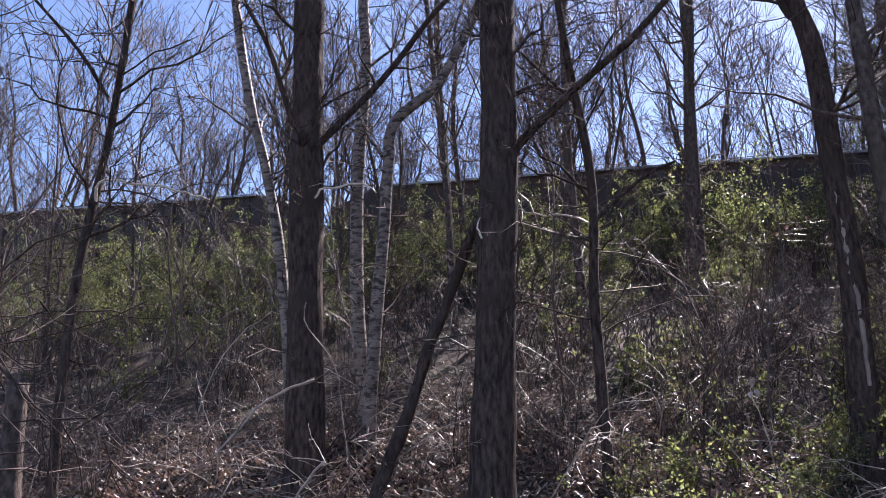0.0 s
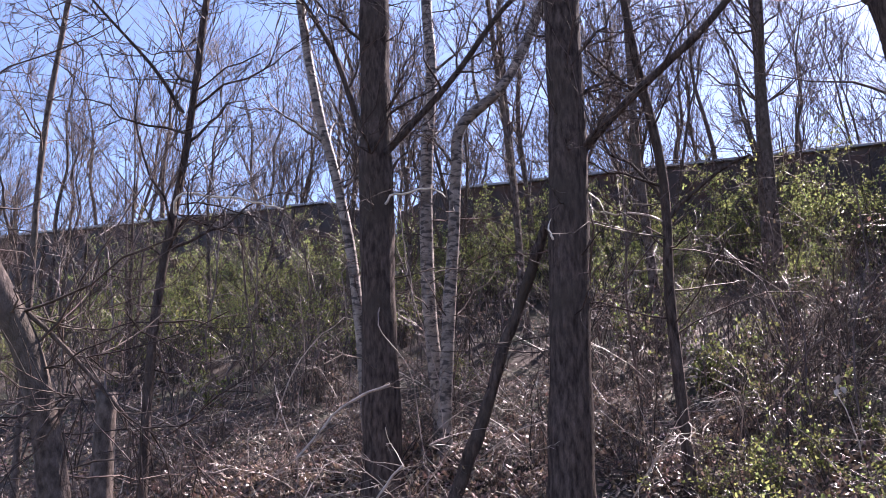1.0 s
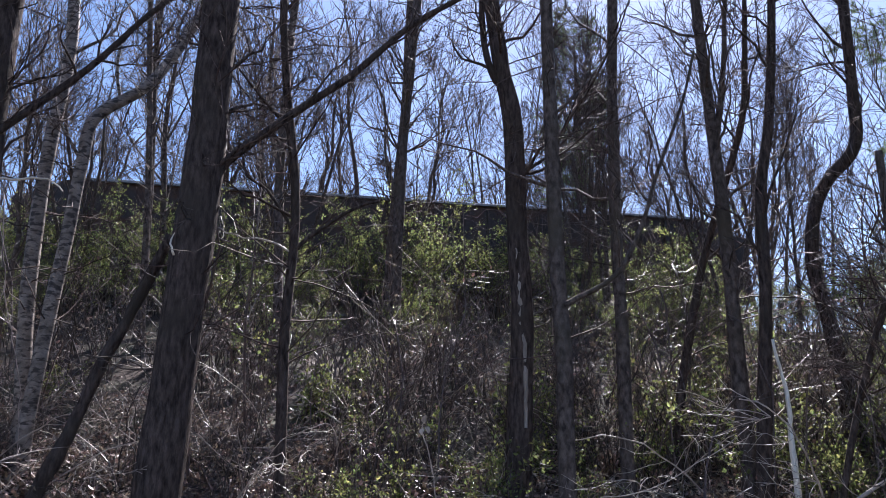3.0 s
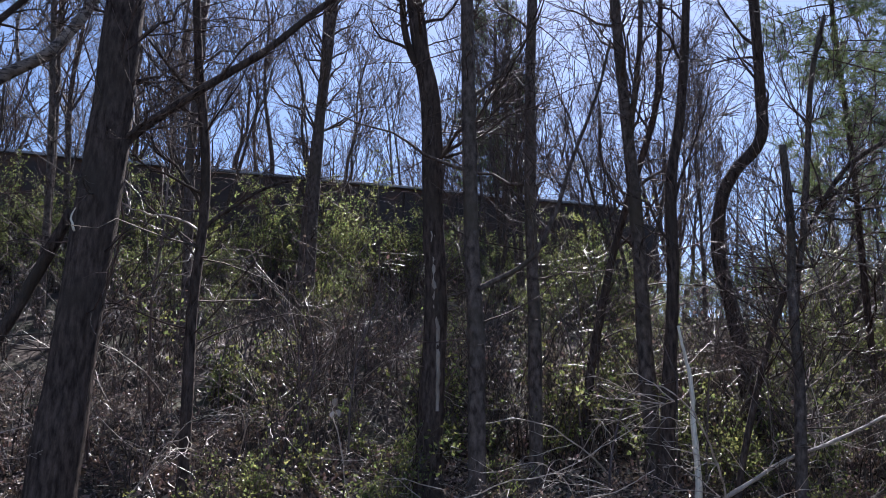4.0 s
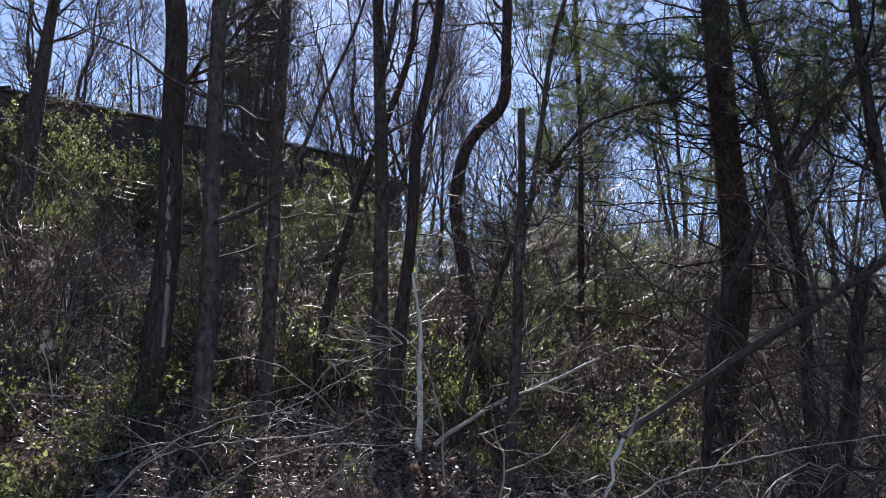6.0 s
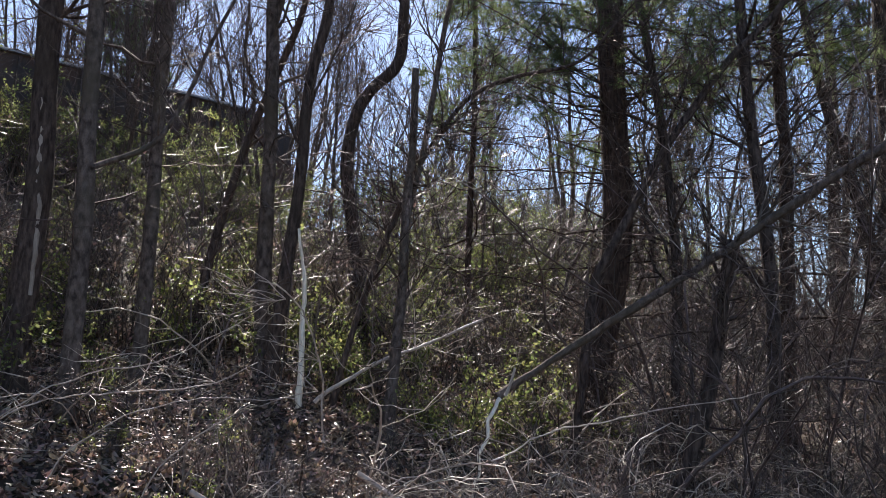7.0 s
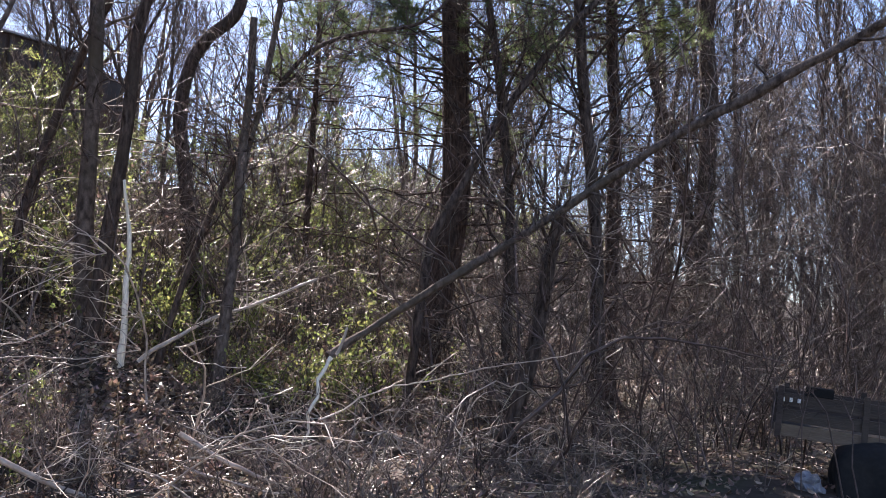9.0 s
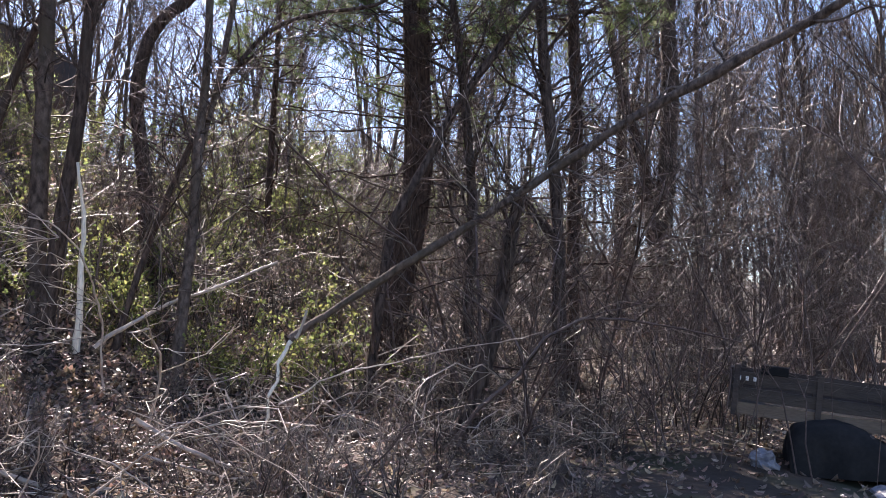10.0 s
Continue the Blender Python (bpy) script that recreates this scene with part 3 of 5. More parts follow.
tree("broken_tree", (8.67, 10.72), [(0, 0, 0), (0.04, -0.03, 0.91), (0.12, -0.09, 2.22), (0.14, -0.11, 3.57), (0.2, -0.16, 4.68), (0.2, -0.16, 5.88)],
     0.094, 0.058, BARK_GREY, "grey standing stem snapped off at the top", 26,
     limbs=[([(8.80, 10.65, 3.6), (8.92, 10.64, 4.43), (9.05, 10.54, 5.18), (9.17, 10.44, 6.23), (9.33, 10.30, 7.7), (9.54, 10.11, 8.71)], 0.055, 0.038)],
     auto=8, extend=0, span=(0.3, 0.9), reach=(0.4, 1.2), category="dead tree")
tree("bare_tree", (8.24, 11.66), [(0, 0, 0), (0.18, -0.13, 0.98), (0.49, -0.35, 2.27), (0.88, -0.65, 3.61), (1.27, -0.98, 4.59), (1.68, -1.34, 5.28), (2.21, -1.86, 5.62), (2.91, -2.63, 5.87)],
     0.056, 0.03, BARK_DARK, "thin dark tree bent over in an arch", 27, auto=16, extend=2.0, span=(0.3, 0.98))
tree("bare_tree", (6.73, 13.65), [(0, 0, 0), (0.18, -0.09, 1.44), (0.43, -0.21, 2.72), (0.69, -0.35, 3.84), (1.04, -0.54, 5), (1.39, -0.74, 6.21), (1.51, -0.81, 7.3)],
     0.083, 0.054, BARK_DARK, "dark bare tree leaning strongly", 28, auto=12)
tree("bare_tree", (13.77, 7.10), [(0, 0, 0), (-0.01, 0.01, 1.39), (-0.04, 0.07, 3.82), (-0.13, 0.24, 5.83), (-0.18, 0.32, 7.37), (-0.23, 0.4, 10.11)],
     0.129, 0.084, BARK_DARK, "dark bare tree in a dense thicket", 29, auto=34, span=(0.2, 0.98), reach=(1.4, 3.2))
tree("broken_tree", (9.71, 6.44), [(0, 0, 0), (0.17, -0.24, 0.73), (0.31, -0.46, 1.74), (0.36, -0.62, 2.77), (0.4, -0.75, 3.4)],
     0.109, 0.08, BARK_DARK, "leaning dark stem holding up a fallen tree", 31, auto=6, extend=0, span=(0.3, 0.9), reach=(0.5, 1.2), category="dead tree")
tree("bare_tree", (11.17, 9.19), [(0, 0, 0), (0.25, -0.2, 2.73), (0.39, -0.37, 3.39), (0.69, -0.59, 4.07), (1.09, -0.98, 5.14), (1.53, -1.47, 6.12), (1.9, -1.89, 6.87), (2.46, -2.53, 7.82)],
     0.085, 0.055, BARK_DARK, "dark bare tree leaning strongly beside a pine", 42, auto=16, span=(0.3, 0.98), reach=(0.8, 2.0))
tree("bare_tree", (20.94, 8.28), [(0, 0, 0), (0.02, -0.06, 1.79), (0.12, -0.31, 5.62), (0.11, -0.27, 8.54), (0.16, -0.4, 12.43)],
     0.256, 0.171, BARK_DARK, "tall dark tree on a low rise, bare", 32, auto=18, span=(0.25, 0.98), reach=(1.2, 3))
tree("bare_tree", (21.24, 8.34), [(0, 0, 0), (-0.04, 0.09, 1.83), (-0.14, 0.34, 4.28), (-0.36, 0.85, 6.51), (-0.55, 1.24, 8.79)],
     0.188, 0.116, BARK_DARK, "leaning dark tree on a low rise, bare", 33, auto=16, span=(0.25, 0.98))
tree("bare_tree", (13.36, 8.73), [(0, 0, 0), (0.01, -0.01, 1.61), (0.03, -0.04, 3.54), (-0.09, 0.12, 5.83), (-0.22, 0.31, 7.43), (-0.43, 0.6, 9.6)],
     0.103, 0.062, BARK_DARK, "thin dark bare tree beside a pine", 34, auto=34, span=(0.2, 0.98), reach=(1.4, 3.2))
tree("bare_tree", (2.80, 20.76), [(0, 0, 0), (0.14, -0.02, 3.16), (0.24, -0.03, 4.36), (0.42, -0.06, 6.72), (0.53, -0.08, 10.1), (0.75, -0.11, 13.75)],
     0.136, 0.098, BARK_GREY, "slender bare tree high on the bank", 35, auto=20, reach=(1.2, 3))
tree("bare_tree", (-2.85, 20.74), [(0, 0, 0), (-0.17, -0.03, 4.14), (-0.41, -0.06, 7.19), (-0.58, -0.09, 9.63), (-0.62, -0.1, 12.24)],
     0.088, 0.059, BARK_GREY, "slender bare tree high on the bank", 36, auto=20, reach=(1.2, 3))
tree("bare_tree", (2.87, 19.77), [(0, 0, 0), (0.07, -0.01, 3.04), (0.09, -0.01, 3.71), (0.17, -0.03, 5.78), (0.34, -0.05, 7.93), (0.63, -0.1, 11.75)],
     0.145, 0.099, BARK_GREY, "slender bare tree high on the bank", 37, auto=20, reach=(1.2, 3))
tree("bare_tree", (0.26, 18.98), [(0, 0, 0), (-0.15, 0, 3.94), (-0.18, 0, 4.35), (-0.13, 0, 6.58), (-0.08, 0, 8.33), (0.18, 0, 11.38)],
     0.112, 0.079, BARK_GREY, "slender bare tree high on the bank", 38, auto=20, reach=(1.2, 3))
tree("bare_tree", (-3.04, 21.78), [(0, 0, 0), (-0.09, -0.01, 3.73), (-0.19, -0.03, 5.84), (-0.27, -0.04, 7.53), (-0.2, -0.03, 11.09)],
     0.109, 0.062, BARK_GREY, "slender bare tree high on the bank", 39, auto=18, reach=(1.2, 3))

add_limb(oak, [(-3.75, 11.8, 5.5), (-3.54, 11.71, 5.68), (-3.23, 11.8, 5.75), (-2.91, 11.88, 5.78), (-2.77, 11.91, 5.63)], 0.022, 0.010, DEADWOOD, "barkless white dead limb")
add_limb(slender, [(-5.72, 9.4, 4.9), (-5.6, 9.24, 5.13), (-5.31, 9.41, 5.15), (-4.94, 9.61, 5.14), (-4.46, 9.84, 5.01)], 0.020, 0.009, DEADWOOD, "barkless white dead limb")
add_limb(crooked, [(0.33, 11.93, 4.95), (0.72, 11.87, 5.3), (1.16, 11.83, 5.61), (1.53, 11.79, 5.77)], 0.034, 0.018, BARK_DARK, "crooked dark limb")
add_limb(crooked, [(0.34, 11.93, 4.95), (0.0, 11.89, 5.11), (-0.4, 11.88, 5.14), (-0.9, 11.8, 5.3)], 0.018, 0.007, TWIG_DEAD_GLINT, "thin pale dead limb")
add_limb(ridged, [(-1.12, 10.70, 4.80), (-1.15, 10.66, 4.70), (-1.13, 10.63, 4.60), (-1.10, 10.64, 4.50)], 0.008, 0.015, DEADWOOD, "pale flake of loose bark")
add_limb(split, [(3.80, 12.235, 2.6), (3.80, 12.225, 3.6), (3.77, 12.235, 4.2), (3.76, 12.245, 4.7), (3.73, 12.27, 5.3)], 0.028, 0.045, DEAD_GREY, "bare wood showing through split bark")
tree("broken_tree", (-6.55, 9.45), [(0, 0, 0), (0.03, 0, 0.9), (-0.02, 0.02, 1.7), (0, 0, 2.6)], 0.15, 0.12, BARK_GREY, "tall grey stump broken off at the top", 41,
     auto=0, extend=0, category="stump")


# pines
def pine(at, spine, r0, r1, label, seed, low=0.3, tall=6.0, reach=(1.8, 3.6), boughs=46, dense=1.0):
    rng = np.random.default_rng(seed)
    base = Vector((at[0], at[1], float(height(*at)) - 0.06))
    ob = thing("pine_tree", base, label, "pine")
    sp = [np.array(p, float) for p in spine]
    sp += [sp[-1] + (0, 0, tall * 0.5), sp[-1] + (0, 0, tall)]
    line = smooth_line(sp, 0.2)
    s = np.linspace(0, 1, len(line))
    rad = (r0 + (r1 - r0) * s) * np.where(s > 0.7, 1 - 0.85 * (s - 0.7) / 0.3, 1) * (1 + 0.4 * np.exp(-s * 30))
    g = Geo()
    g.tubes(line[None], rad[None], 18, True, 0.06)
    part("trunk", g, BARK_PINE, ob)
    k = 14
    st = resample(line, k)[None]
    sr = np.interp(np.linspace(0, 1, k), s, rad)[None]
    bp, br = shoots(rng, st, np.minimum(sr, 0.055), boughs, (low, 0.99), reach, (80, 11), 8, 0.02, 0.08, 0.5, 0.25, 0.01)
    for p, r in zip(bp, br):
        w = Geo()
        w.tubes(p[None], r[None], 5)
        part("bough", w, BARK_PINE, ob)
    tp, tr = shoots(rng, bp, br, int(13 * dense), (0.3, 1.0), (0.45, 1.0), (48, 14), 4, 0.08, 0.08, 0.5, 0.5, 0.004)
    up_, ur = shoots(rng, tp, tr, 4, (0.3, 1.0), (0.18, 0.4), (42, 14), 2, 0.1, 0.05, 0.6, 0.6, 0.003)
    t = Geo()
    t.tubes(tp, tr, 3)
    t.tubes(up_, ur, 3)
    part("twig_growth", t, TWIG, ob, "thin resinous twigs")
    # bare dead boughs under the green ones
    dp, dr = shoots(rng, st, np.minimum(sr, 0.05), int(boughs * 0.7), (0.08, low + 0.12), (1.4, 3.8), (85, 12), 8, 0.02, 0.09, 0.5, 0.2, 0.009)
    for p, r in zip(dp, dr):
        w = Geo()
        w.tubes(p[None], r[None], 5)
        part("bough", w, BARK_PINE, ob)
    p2, r2 = shoots(rng, dp, dr, 8, (0.2, 1.0), (0.3, 0.9), (50, 14), 4, 0.0, 0.14, 0.6, 0.4, 0.0045)
    t = Geo()
    t.tubes(p2, r2, 3)
    part("twig_growth", t, TWIG, ob, "bare dead twigs")
    # needles in brushes along the finest twigs
    per = int(30 * dense)
    who = np.repeat(np.arange(len(up_)), per)
    f = rng.uniform(0.1, 1.0, len(who))[:, None]
    pos = up_[who, 0] * (1 - f) + up_[who, 1] * f
    tan = unit(up_[who, 1] - up_[who, 0])
    d = unit(tan * 0.8 + rng.normal(size=tan.shape) * 0.6 + np.array([0, 0, -0.1]))
    sd = unit(np.cross(d, rng.normal(size=d.shape)))
    ln = rng.uniform(0.10, 0.17, len(who))[:, None]
    ng = Geo()
    ng.add(np.stack([pos - sd * 0.005, pos + sd * 0.005, pos + d * ln], 1), None, np.arange(len(who) * 3).reshape(-1, 3))
    part("foliage", ng, NEEDLE, ob, "green needle tufts", smooth=False)
    return ob


pine((13.59, 10.90), [(0, 0, 0), (0.09, -0.11, 0.91), (0.29, -0.36, 2.47), (0.4, -0.49, 3.83), (0.36, -0.45, 5.55), (0.33, -0.4, 7.3), (0.3, -0.37, 10.42)],
     0.305, 0.215, "big dark pine with drooping green boughs", 51, low=0.33, boughs=104, reach=(2.2, 4.6), dense=1.1)
pine((14.6, 15.4), [(0, 0, 0), (0.05, 0, 3), (0.1, -0.05, 6), (0.1, 0, 8.5)], 0.08, 0.05, "young pine with soft light green boughs on the bank", 56, low=0.36, tall=5, reach=(1.0, 2.4), boughs=36, dense=1.0)
pine((15.62, 7.87), [(0, 0, 0), (0.01, -0.02, 2.05), (0.05, -0.09, 5.4), (0.02, -0.04, 6.55), (0, 0, 10.08)], 0.14, 0.095, "slender dark pine in the thicket", 55, low=0.46, tall=5, reach=(1.4, 3.6), boughs=90, dense=1.1)
pine((14.0, 37.0), [(0, 0, 0), (0, 0, 6), (0.1, 0, 11)], 0.2, 0.14, "narrow dark pine behind the railway", 52, low=0.3, tall=6.5, reach=(1.2, 2.4), boughs=90, dense=1.2)
pine((27.0, 12.0), [(0, 0, 0), (0, 0, 5), (0.2, 0, 9)], 0.22, 0.15, "dark pine in the wood", 54, low=0.35, tall=6, reach=(1.8, 3.4), boughs=40, dense=0.7)


# bare trees of the wood behind and beyond the bank: a few forms, then copies
def wood_tree(seed, tall, stems, label):
    rng = np.random.default_rng(seed)
    ob = thing("bare_tree", (0, 0, -60), label, "tree", "bare trees of the wood")
    k = 12
    s = np.linspace(0, 1, k)
    P, R = [], []
    for i in range(stems):
        a = rng.uniform(0, 6.28)
        lean = rng.uniform(0.06, 0.28) if stems > 1 else 0.04
        h = tall * rng.uniform(0.8, 1.0)
        wob = np.cumsum(rng.normal(0, 0.012 * tall, (k, 3)), 0) * s[:, None]
        p = np.stack([np.cos(a) * lean * h * s, np.sin(a) * lean * h * s, h * s], 1) + wob * (1, 1, 0.1)
        P.append(p)
        R.append((0.085 + 0.0045 * tall) * rng.uniform(0.7, 1.0) * (1 - 0.86 * s))
        g = Geo()
        line = smooth_line(p, 0.4)
        g.tubes(line[None], np.interp(np.linspace(0, 1, len(line)), s, R[-1])[None], 8, False, 0.04)
        part("trunk", g, BARK_GREY, ob)
    P, R = np.array(P), np.array(R)
    per = int(32 / stems)
    l1p, l1r = shoots(rng, P, R, per, (0.22, 0.98), (0.16 * tall, 0.30 * tall), (34, 9), 7, 0.32, 0.05, 0.55, 0.25, 0.022)
    l2p, l2r = shoots(rng, l1p, l1r, 6, (0.2, 0.97), (0.06 * tall, 0.15 * tall), (34, 10), 4, 0.25, 0.06, 0.6, 0.35, 0.0135)
    l3p, l3r = shoots(rng, l2p, l2r, 4, (0.15, 1.0), (0.03 * tall, 0.08 * tall), (34, 12), 2, 0.12, 0.08, 0.7, 0.5, 0.0095)
    w, f = Geo(), Geo()
    w.tubes(l1p, l1r, 4)
    f.tubes(l2p, l2r, 3)
    f.tubes(l3p, l3r, 3)
    part("branch_growth", w, BARK_GREY, ob)
    part("twig_growth", f, TWIG, ob, "fine bare twigs")
    return ob


forms = [wood_tree(61, 17, 1, "tall slender bare tree of the wood"), wood_tree(62, 15, 3, "bare tree with three fanning stems"),
         wood_tree(63, 14, 4, "bare tree with several fanning stems"), wood_tree(64, 18, 2, "tall forked bare tree of the wood"),
         wood_tree(65, 12, 2, "young forked bare tree")]
rng = np.random.default_rng(71)
spots = [(rng.uniform(-36, 62), rng.uniform(34.5, 44)) for _ in range(34)]
spots += [(rng.uniform(24, 60), rng.uniform(6, 26)) for _ in range(18)] + [(rng.uniform(24, 46), rng.uniform(-6, 7)) for _ in range(9)]
spots += [(rng.uniform(-26, 24), rng.uniform(22, 26)) for _ in range(7)]
spots += [(rng.uniform(-24, -6), rng.uniform(15, 25)) for _ in range(12)]
spots += [(-3.0 + 4.2 * i + rng.uniform(-0.9, 0.9), rng.uniform(24.5, 27.3)) for i in range(5)]
spots += [(rng.uniform(-32, 26), rng.uniform(33.5, 37)) for _ in range(12)]
for i, (x, y) in enumerate(spots):
    src = forms[i % 5]
    sc = rng.uniform(0.58, 0.75) if 23 < y < 28 and -6 < x < 17 else rng.uniform(0.45, 0.68) if y < 27 and x < 24 else rng.uniform(0.8, 1.1)
    m = Matrix.Translation((x, y, float(height(x, y)) - 0.1)) @ Matrix.Rotation(rng.uniform(0, 6.28), 4, "Z") @ Matrix.Scale(sc, 4)
    if i < 5:
        src.matrix_basis = m
    else:
        copy_thing(src, m)


# the far wood, too distant to count
def far_wood(seed, n, xr, yr, tall):
    rng = np.random.default_rng(seed)
    x, y = rng.uniform(*xr, n), rng.uniform(*yr, n)
    k = 5
    s = np.linspace(0, 1, k)
    h = rng.uniform(*tall, n)
    P = np.zeros((n, k, 3))
    P[:, :, 0], P[:, :, 1] = x[:, None], y[:, None]
    P[:, :, :2] += np.cumsum(rng.normal(0, 0.25, (n, k, 2)), 1) * s[None, :, None]
    P[:, :, 2] = height(x, y)[:, None] - 0.1 + h[:, None] * s
    R = rng.uniform(0.05, 0.13, n)[:, None] * (1 - 0.85 * s)
    g = Geo()
    g.tubes(P, R, 4)
    p1, r1 = shoots(rng, P, R, 8, (0.2, 1.0), (1.5, 4.0), (42, 12), 4, 0.25, 0.1, 0.5, 0.3, 0.012)
    g.tubes(p1, r1, 3)
    p2, r2 = shoots(rng, p1, r1, 5, (0.2, 1.0), (0.6, 1.6), (42, 12), 2, 0.2, 0.1, 0.6, 0.5, 0.010)
    g.tubes(p2, r2, 3)
    return tagged(part("far_wood", g, BARK_DARK), "distant bare grey-brown wood", "wood", kind="stuff")


far_wood(77, 420, (34, 115), (-30, 22), (7, 15))
far_wood(78, 260, (-60, 90), (46, 85), (10, 18))


# undergrowth
def shrub(seed, tall, stems, leaves, leaf_size, leaf_mat, name, label, category, spread=0.55, twigs=4, bark=None, group="", crook=0.035, thin=1.0):
    """Arching stems from one root, side twigs and, where given, small leaves."""
    rng = np.random.default_rng(seed)
    ob = thing(name, (0, 0, -60), label, category, group)
    k = 8
    s = np.linspace(0, 1, k)
    a = rng.uniform(0, 6.28, stems)
    ln = tall * rng.uniform(0.55, 1.1, stems)
    out = rng.uniform(0.1, spread, stems) * ln
    root = rng.normal(0, 0.10 * tall, (stems, 2))
    P = np.zeros((stems, k, 3))
    P[:, :, 0] = root[:, :1] + np.cos(a)[:, None] * out[:, None] * s ** 1.5
    P[:, :, 1] = root[:, 1:] + np.sin(a)[:, None] * out[:, None] * s ** 1.5
    droop = rng.uniform(0, 0.5, stems)
    P[:, :, 2] = ln[:, None] * (s - droop[:, None] * s ** 3 * 0.7)
    P += np.cumsum(rng.normal(0, crook * tall, P.shape), 1) * s[None, :, None]
    R = thin * (0.0095 + 0.0042 * tall) * rng.uniform(0.6, 1.1, stems)[:, None] * (1 - 0.75 * s)
    g = Geo()
    if stems <= 4:
        for p, r in zip(P, R):
            one = Geo()
            one.tubes(p[None], r[None], 6)
            part("stem", one, bark or TWIG_BRUSH, ob)
    else:
        g.tubes(P, R, 4)
    tp, tr = shoots(rng, P, R, twigs, (0.2, 1.0), (0.14 * tall, 0.34 * tall), (48, 16), 5, 0.1, 0.18, 0.65, 0.4, 0.0052)
    g.tubes(tp, tr, 3)
    t2, r2 = shoots(rng, tp, tr, 1, (0.2, 1.0), (0.08 * tall, 0.2 * tall), (48, 16), 3, 0.1, 0.16, 0.75, 0.5, 0.0042)
    g.tubes(t2, r2, 3)
    part("stem_growth" if stems > 4 else "twig_growth", g, bark or TWIG_BRUSH, ob)
    if leaves:
        n = leaves
        both = np.concatenate([tp[:, 1:].reshape(-1, 3), t2[:, :].reshape(-1, 3)])
        pos = both[rng.integers(0, len(both), n)] + rng.normal(0, 0.035, (n, 3))
        along = unit(rng.normal(size=(n, 3)) + np.array([0, 0, 0.5]))
        side = unit(np.cross(along, rng.normal(size=(n, 3))))
        lg = Geo()
        lg.leaves(pos, along, side, rng.uniform(leaf_size[0], leaf_size[1], n), 0.6, 0.3)
        part("foliage", lg, leaf_mat, ob, "dry brown leaves" if leaf_mat is LITTER else "small fresh green leaves", smooth=False)
    return ob


def plant(sources, spots, rng, size=(0.75, 1.25), sink=0.05, tilt=7.0, open_left=False, leafy=False, creeping=False):
    fresh = list(sources)
    for x, y in spots:
        # an open strip before the white snag, and a bare patch by the trailer
        if (not creeping and abs(x - 0.645 * y) < 0.8 and 7.5 < y < 12.0) or (10.3 < x < 13.2 and y < 4.4):
            continue
        if leafy and x < 1.0 and y < 17.5 and rng.uniform() < 0.85:
            continue
        if open_left and x < 0.5 and y < 16.5 and rng.uniform() < 0.6:
            continue
        m = Matrix.Translation((x, y, float(height(x, y)) - sink)) @ Matrix.Rotation(radians(rng.normal(0, tilt)), 4, "X") @ Matrix.Rotation(rng.uniform(0, 6.28), 4, "Z") @ Matrix.Scale(rng.uniform(*size), 4)
        src = sources[rng.integers(0, len(sources))]
        if fresh:
            fresh.pop(0).matrix_basis = m
        else:
            copy_thing(src, m)


rng = np.random.default_rng(81)
green = [shrub(90 + i, 2.6, 13, 1500, (0.03, 0.068), LEAF, "tall_bush", "tall bush with fresh yellow-green leaves on the bank", "bush", group="green bushes of the bank") for i in range(4)]
plant(green, [(rng.uniform(-24, 36), rng.uniform(18.0, 25.0)) for _ in range(105)], rng, (0.7, 1.1))
plant(green, [(rng.uniform(-20, 14), rng.uniform(22.5, 26)) for _ in range(40)], rng, (0.85, 1.15))
plant(green, [(-21 + 0.72 * i + rng.normal(0, 0.3), rng.uniform(25.4, 27.2)) for i in range(50)], rng, (1.05, 1.3))
plant(green, [(14.5 + 0.5 * i + rng.normal(0, 0.3), rng.uniform(24.6, 27.2)) for i in range(12)], rng, (0.75, 1.05))
plant(green, [(rng.uniform(19, 31), rng.uniform(22.5, 27.2)) for _ in range(46)], rng, (1.0, 1.3))
plant(green, [(rng.uniform(30, 46), rng.uniform(21.5, 27.2)) for _ in range(60)], rng, (0.95, 1.3))
LEAFY = ((-0.4, 10.3), (0.4, 9.9), (1.2, 10.3), (2.0, 10.5), (2.7, 11.7), (1.5, 12.5), (0.7, 11.6), (8.2, 11.9), (8.9, 12.7), (9.7, 10.5), (10.5, 10.0), (4.4, 13.6), (5.0, 11.9), (3.2, 13.0))
low_green = [shrub(100 + i, 1.3, 8, 290, (0.045, 0.09), LEAF, "green_shrub", "low shrub with fresh green leaves among dry leaves", "shrub", 0.8, group="low green shrubs") for i in range(4)]
plant(low_green, [(rng.uniform(7, 17), rng.uniform(14.5, 21)) for _ in range(34)], rng, (0.7, 1.2))
plant(low_green, [(rng.uniform(3.4, 6.6), rng.uniform(8.3, 10.4)) for _ in range(12)] + [(rng.uniform(8.3, 12), rng.uniform(9.2, 11.5)) for _ in range(8)], rng, (0.45, 0.8))
plant(low_green, [(c + rng.normal(0, 0.35), d + rng.normal(0, 0.35)) for c, d in LEAFY for _ in range(3)], rng, (0.6, 1.05))
plant(low_green, [(rng.uniform(-13, 26), rng.uniform(13.5, 20)) for _ in range(60)] + [(rng.uniform(0.5, 16), rng.uniform(11.5, 18)) for _ in range(40)] + [(rng.uniform(7, 14), rng.uniform(9, 13)) for _ in range(12)], rng, (0.6, 1.2), leafy=True)
brush = [shrub(110 + i, 1.9, 11, 80, (0.04, 0.075), LITTER, "bare_shrub", "bare tangled shrub with a few dry leaves", "shrub", 0.75, 4, TWIG_BRUSH, "bare shrubs of the bank") for i in range(4)]
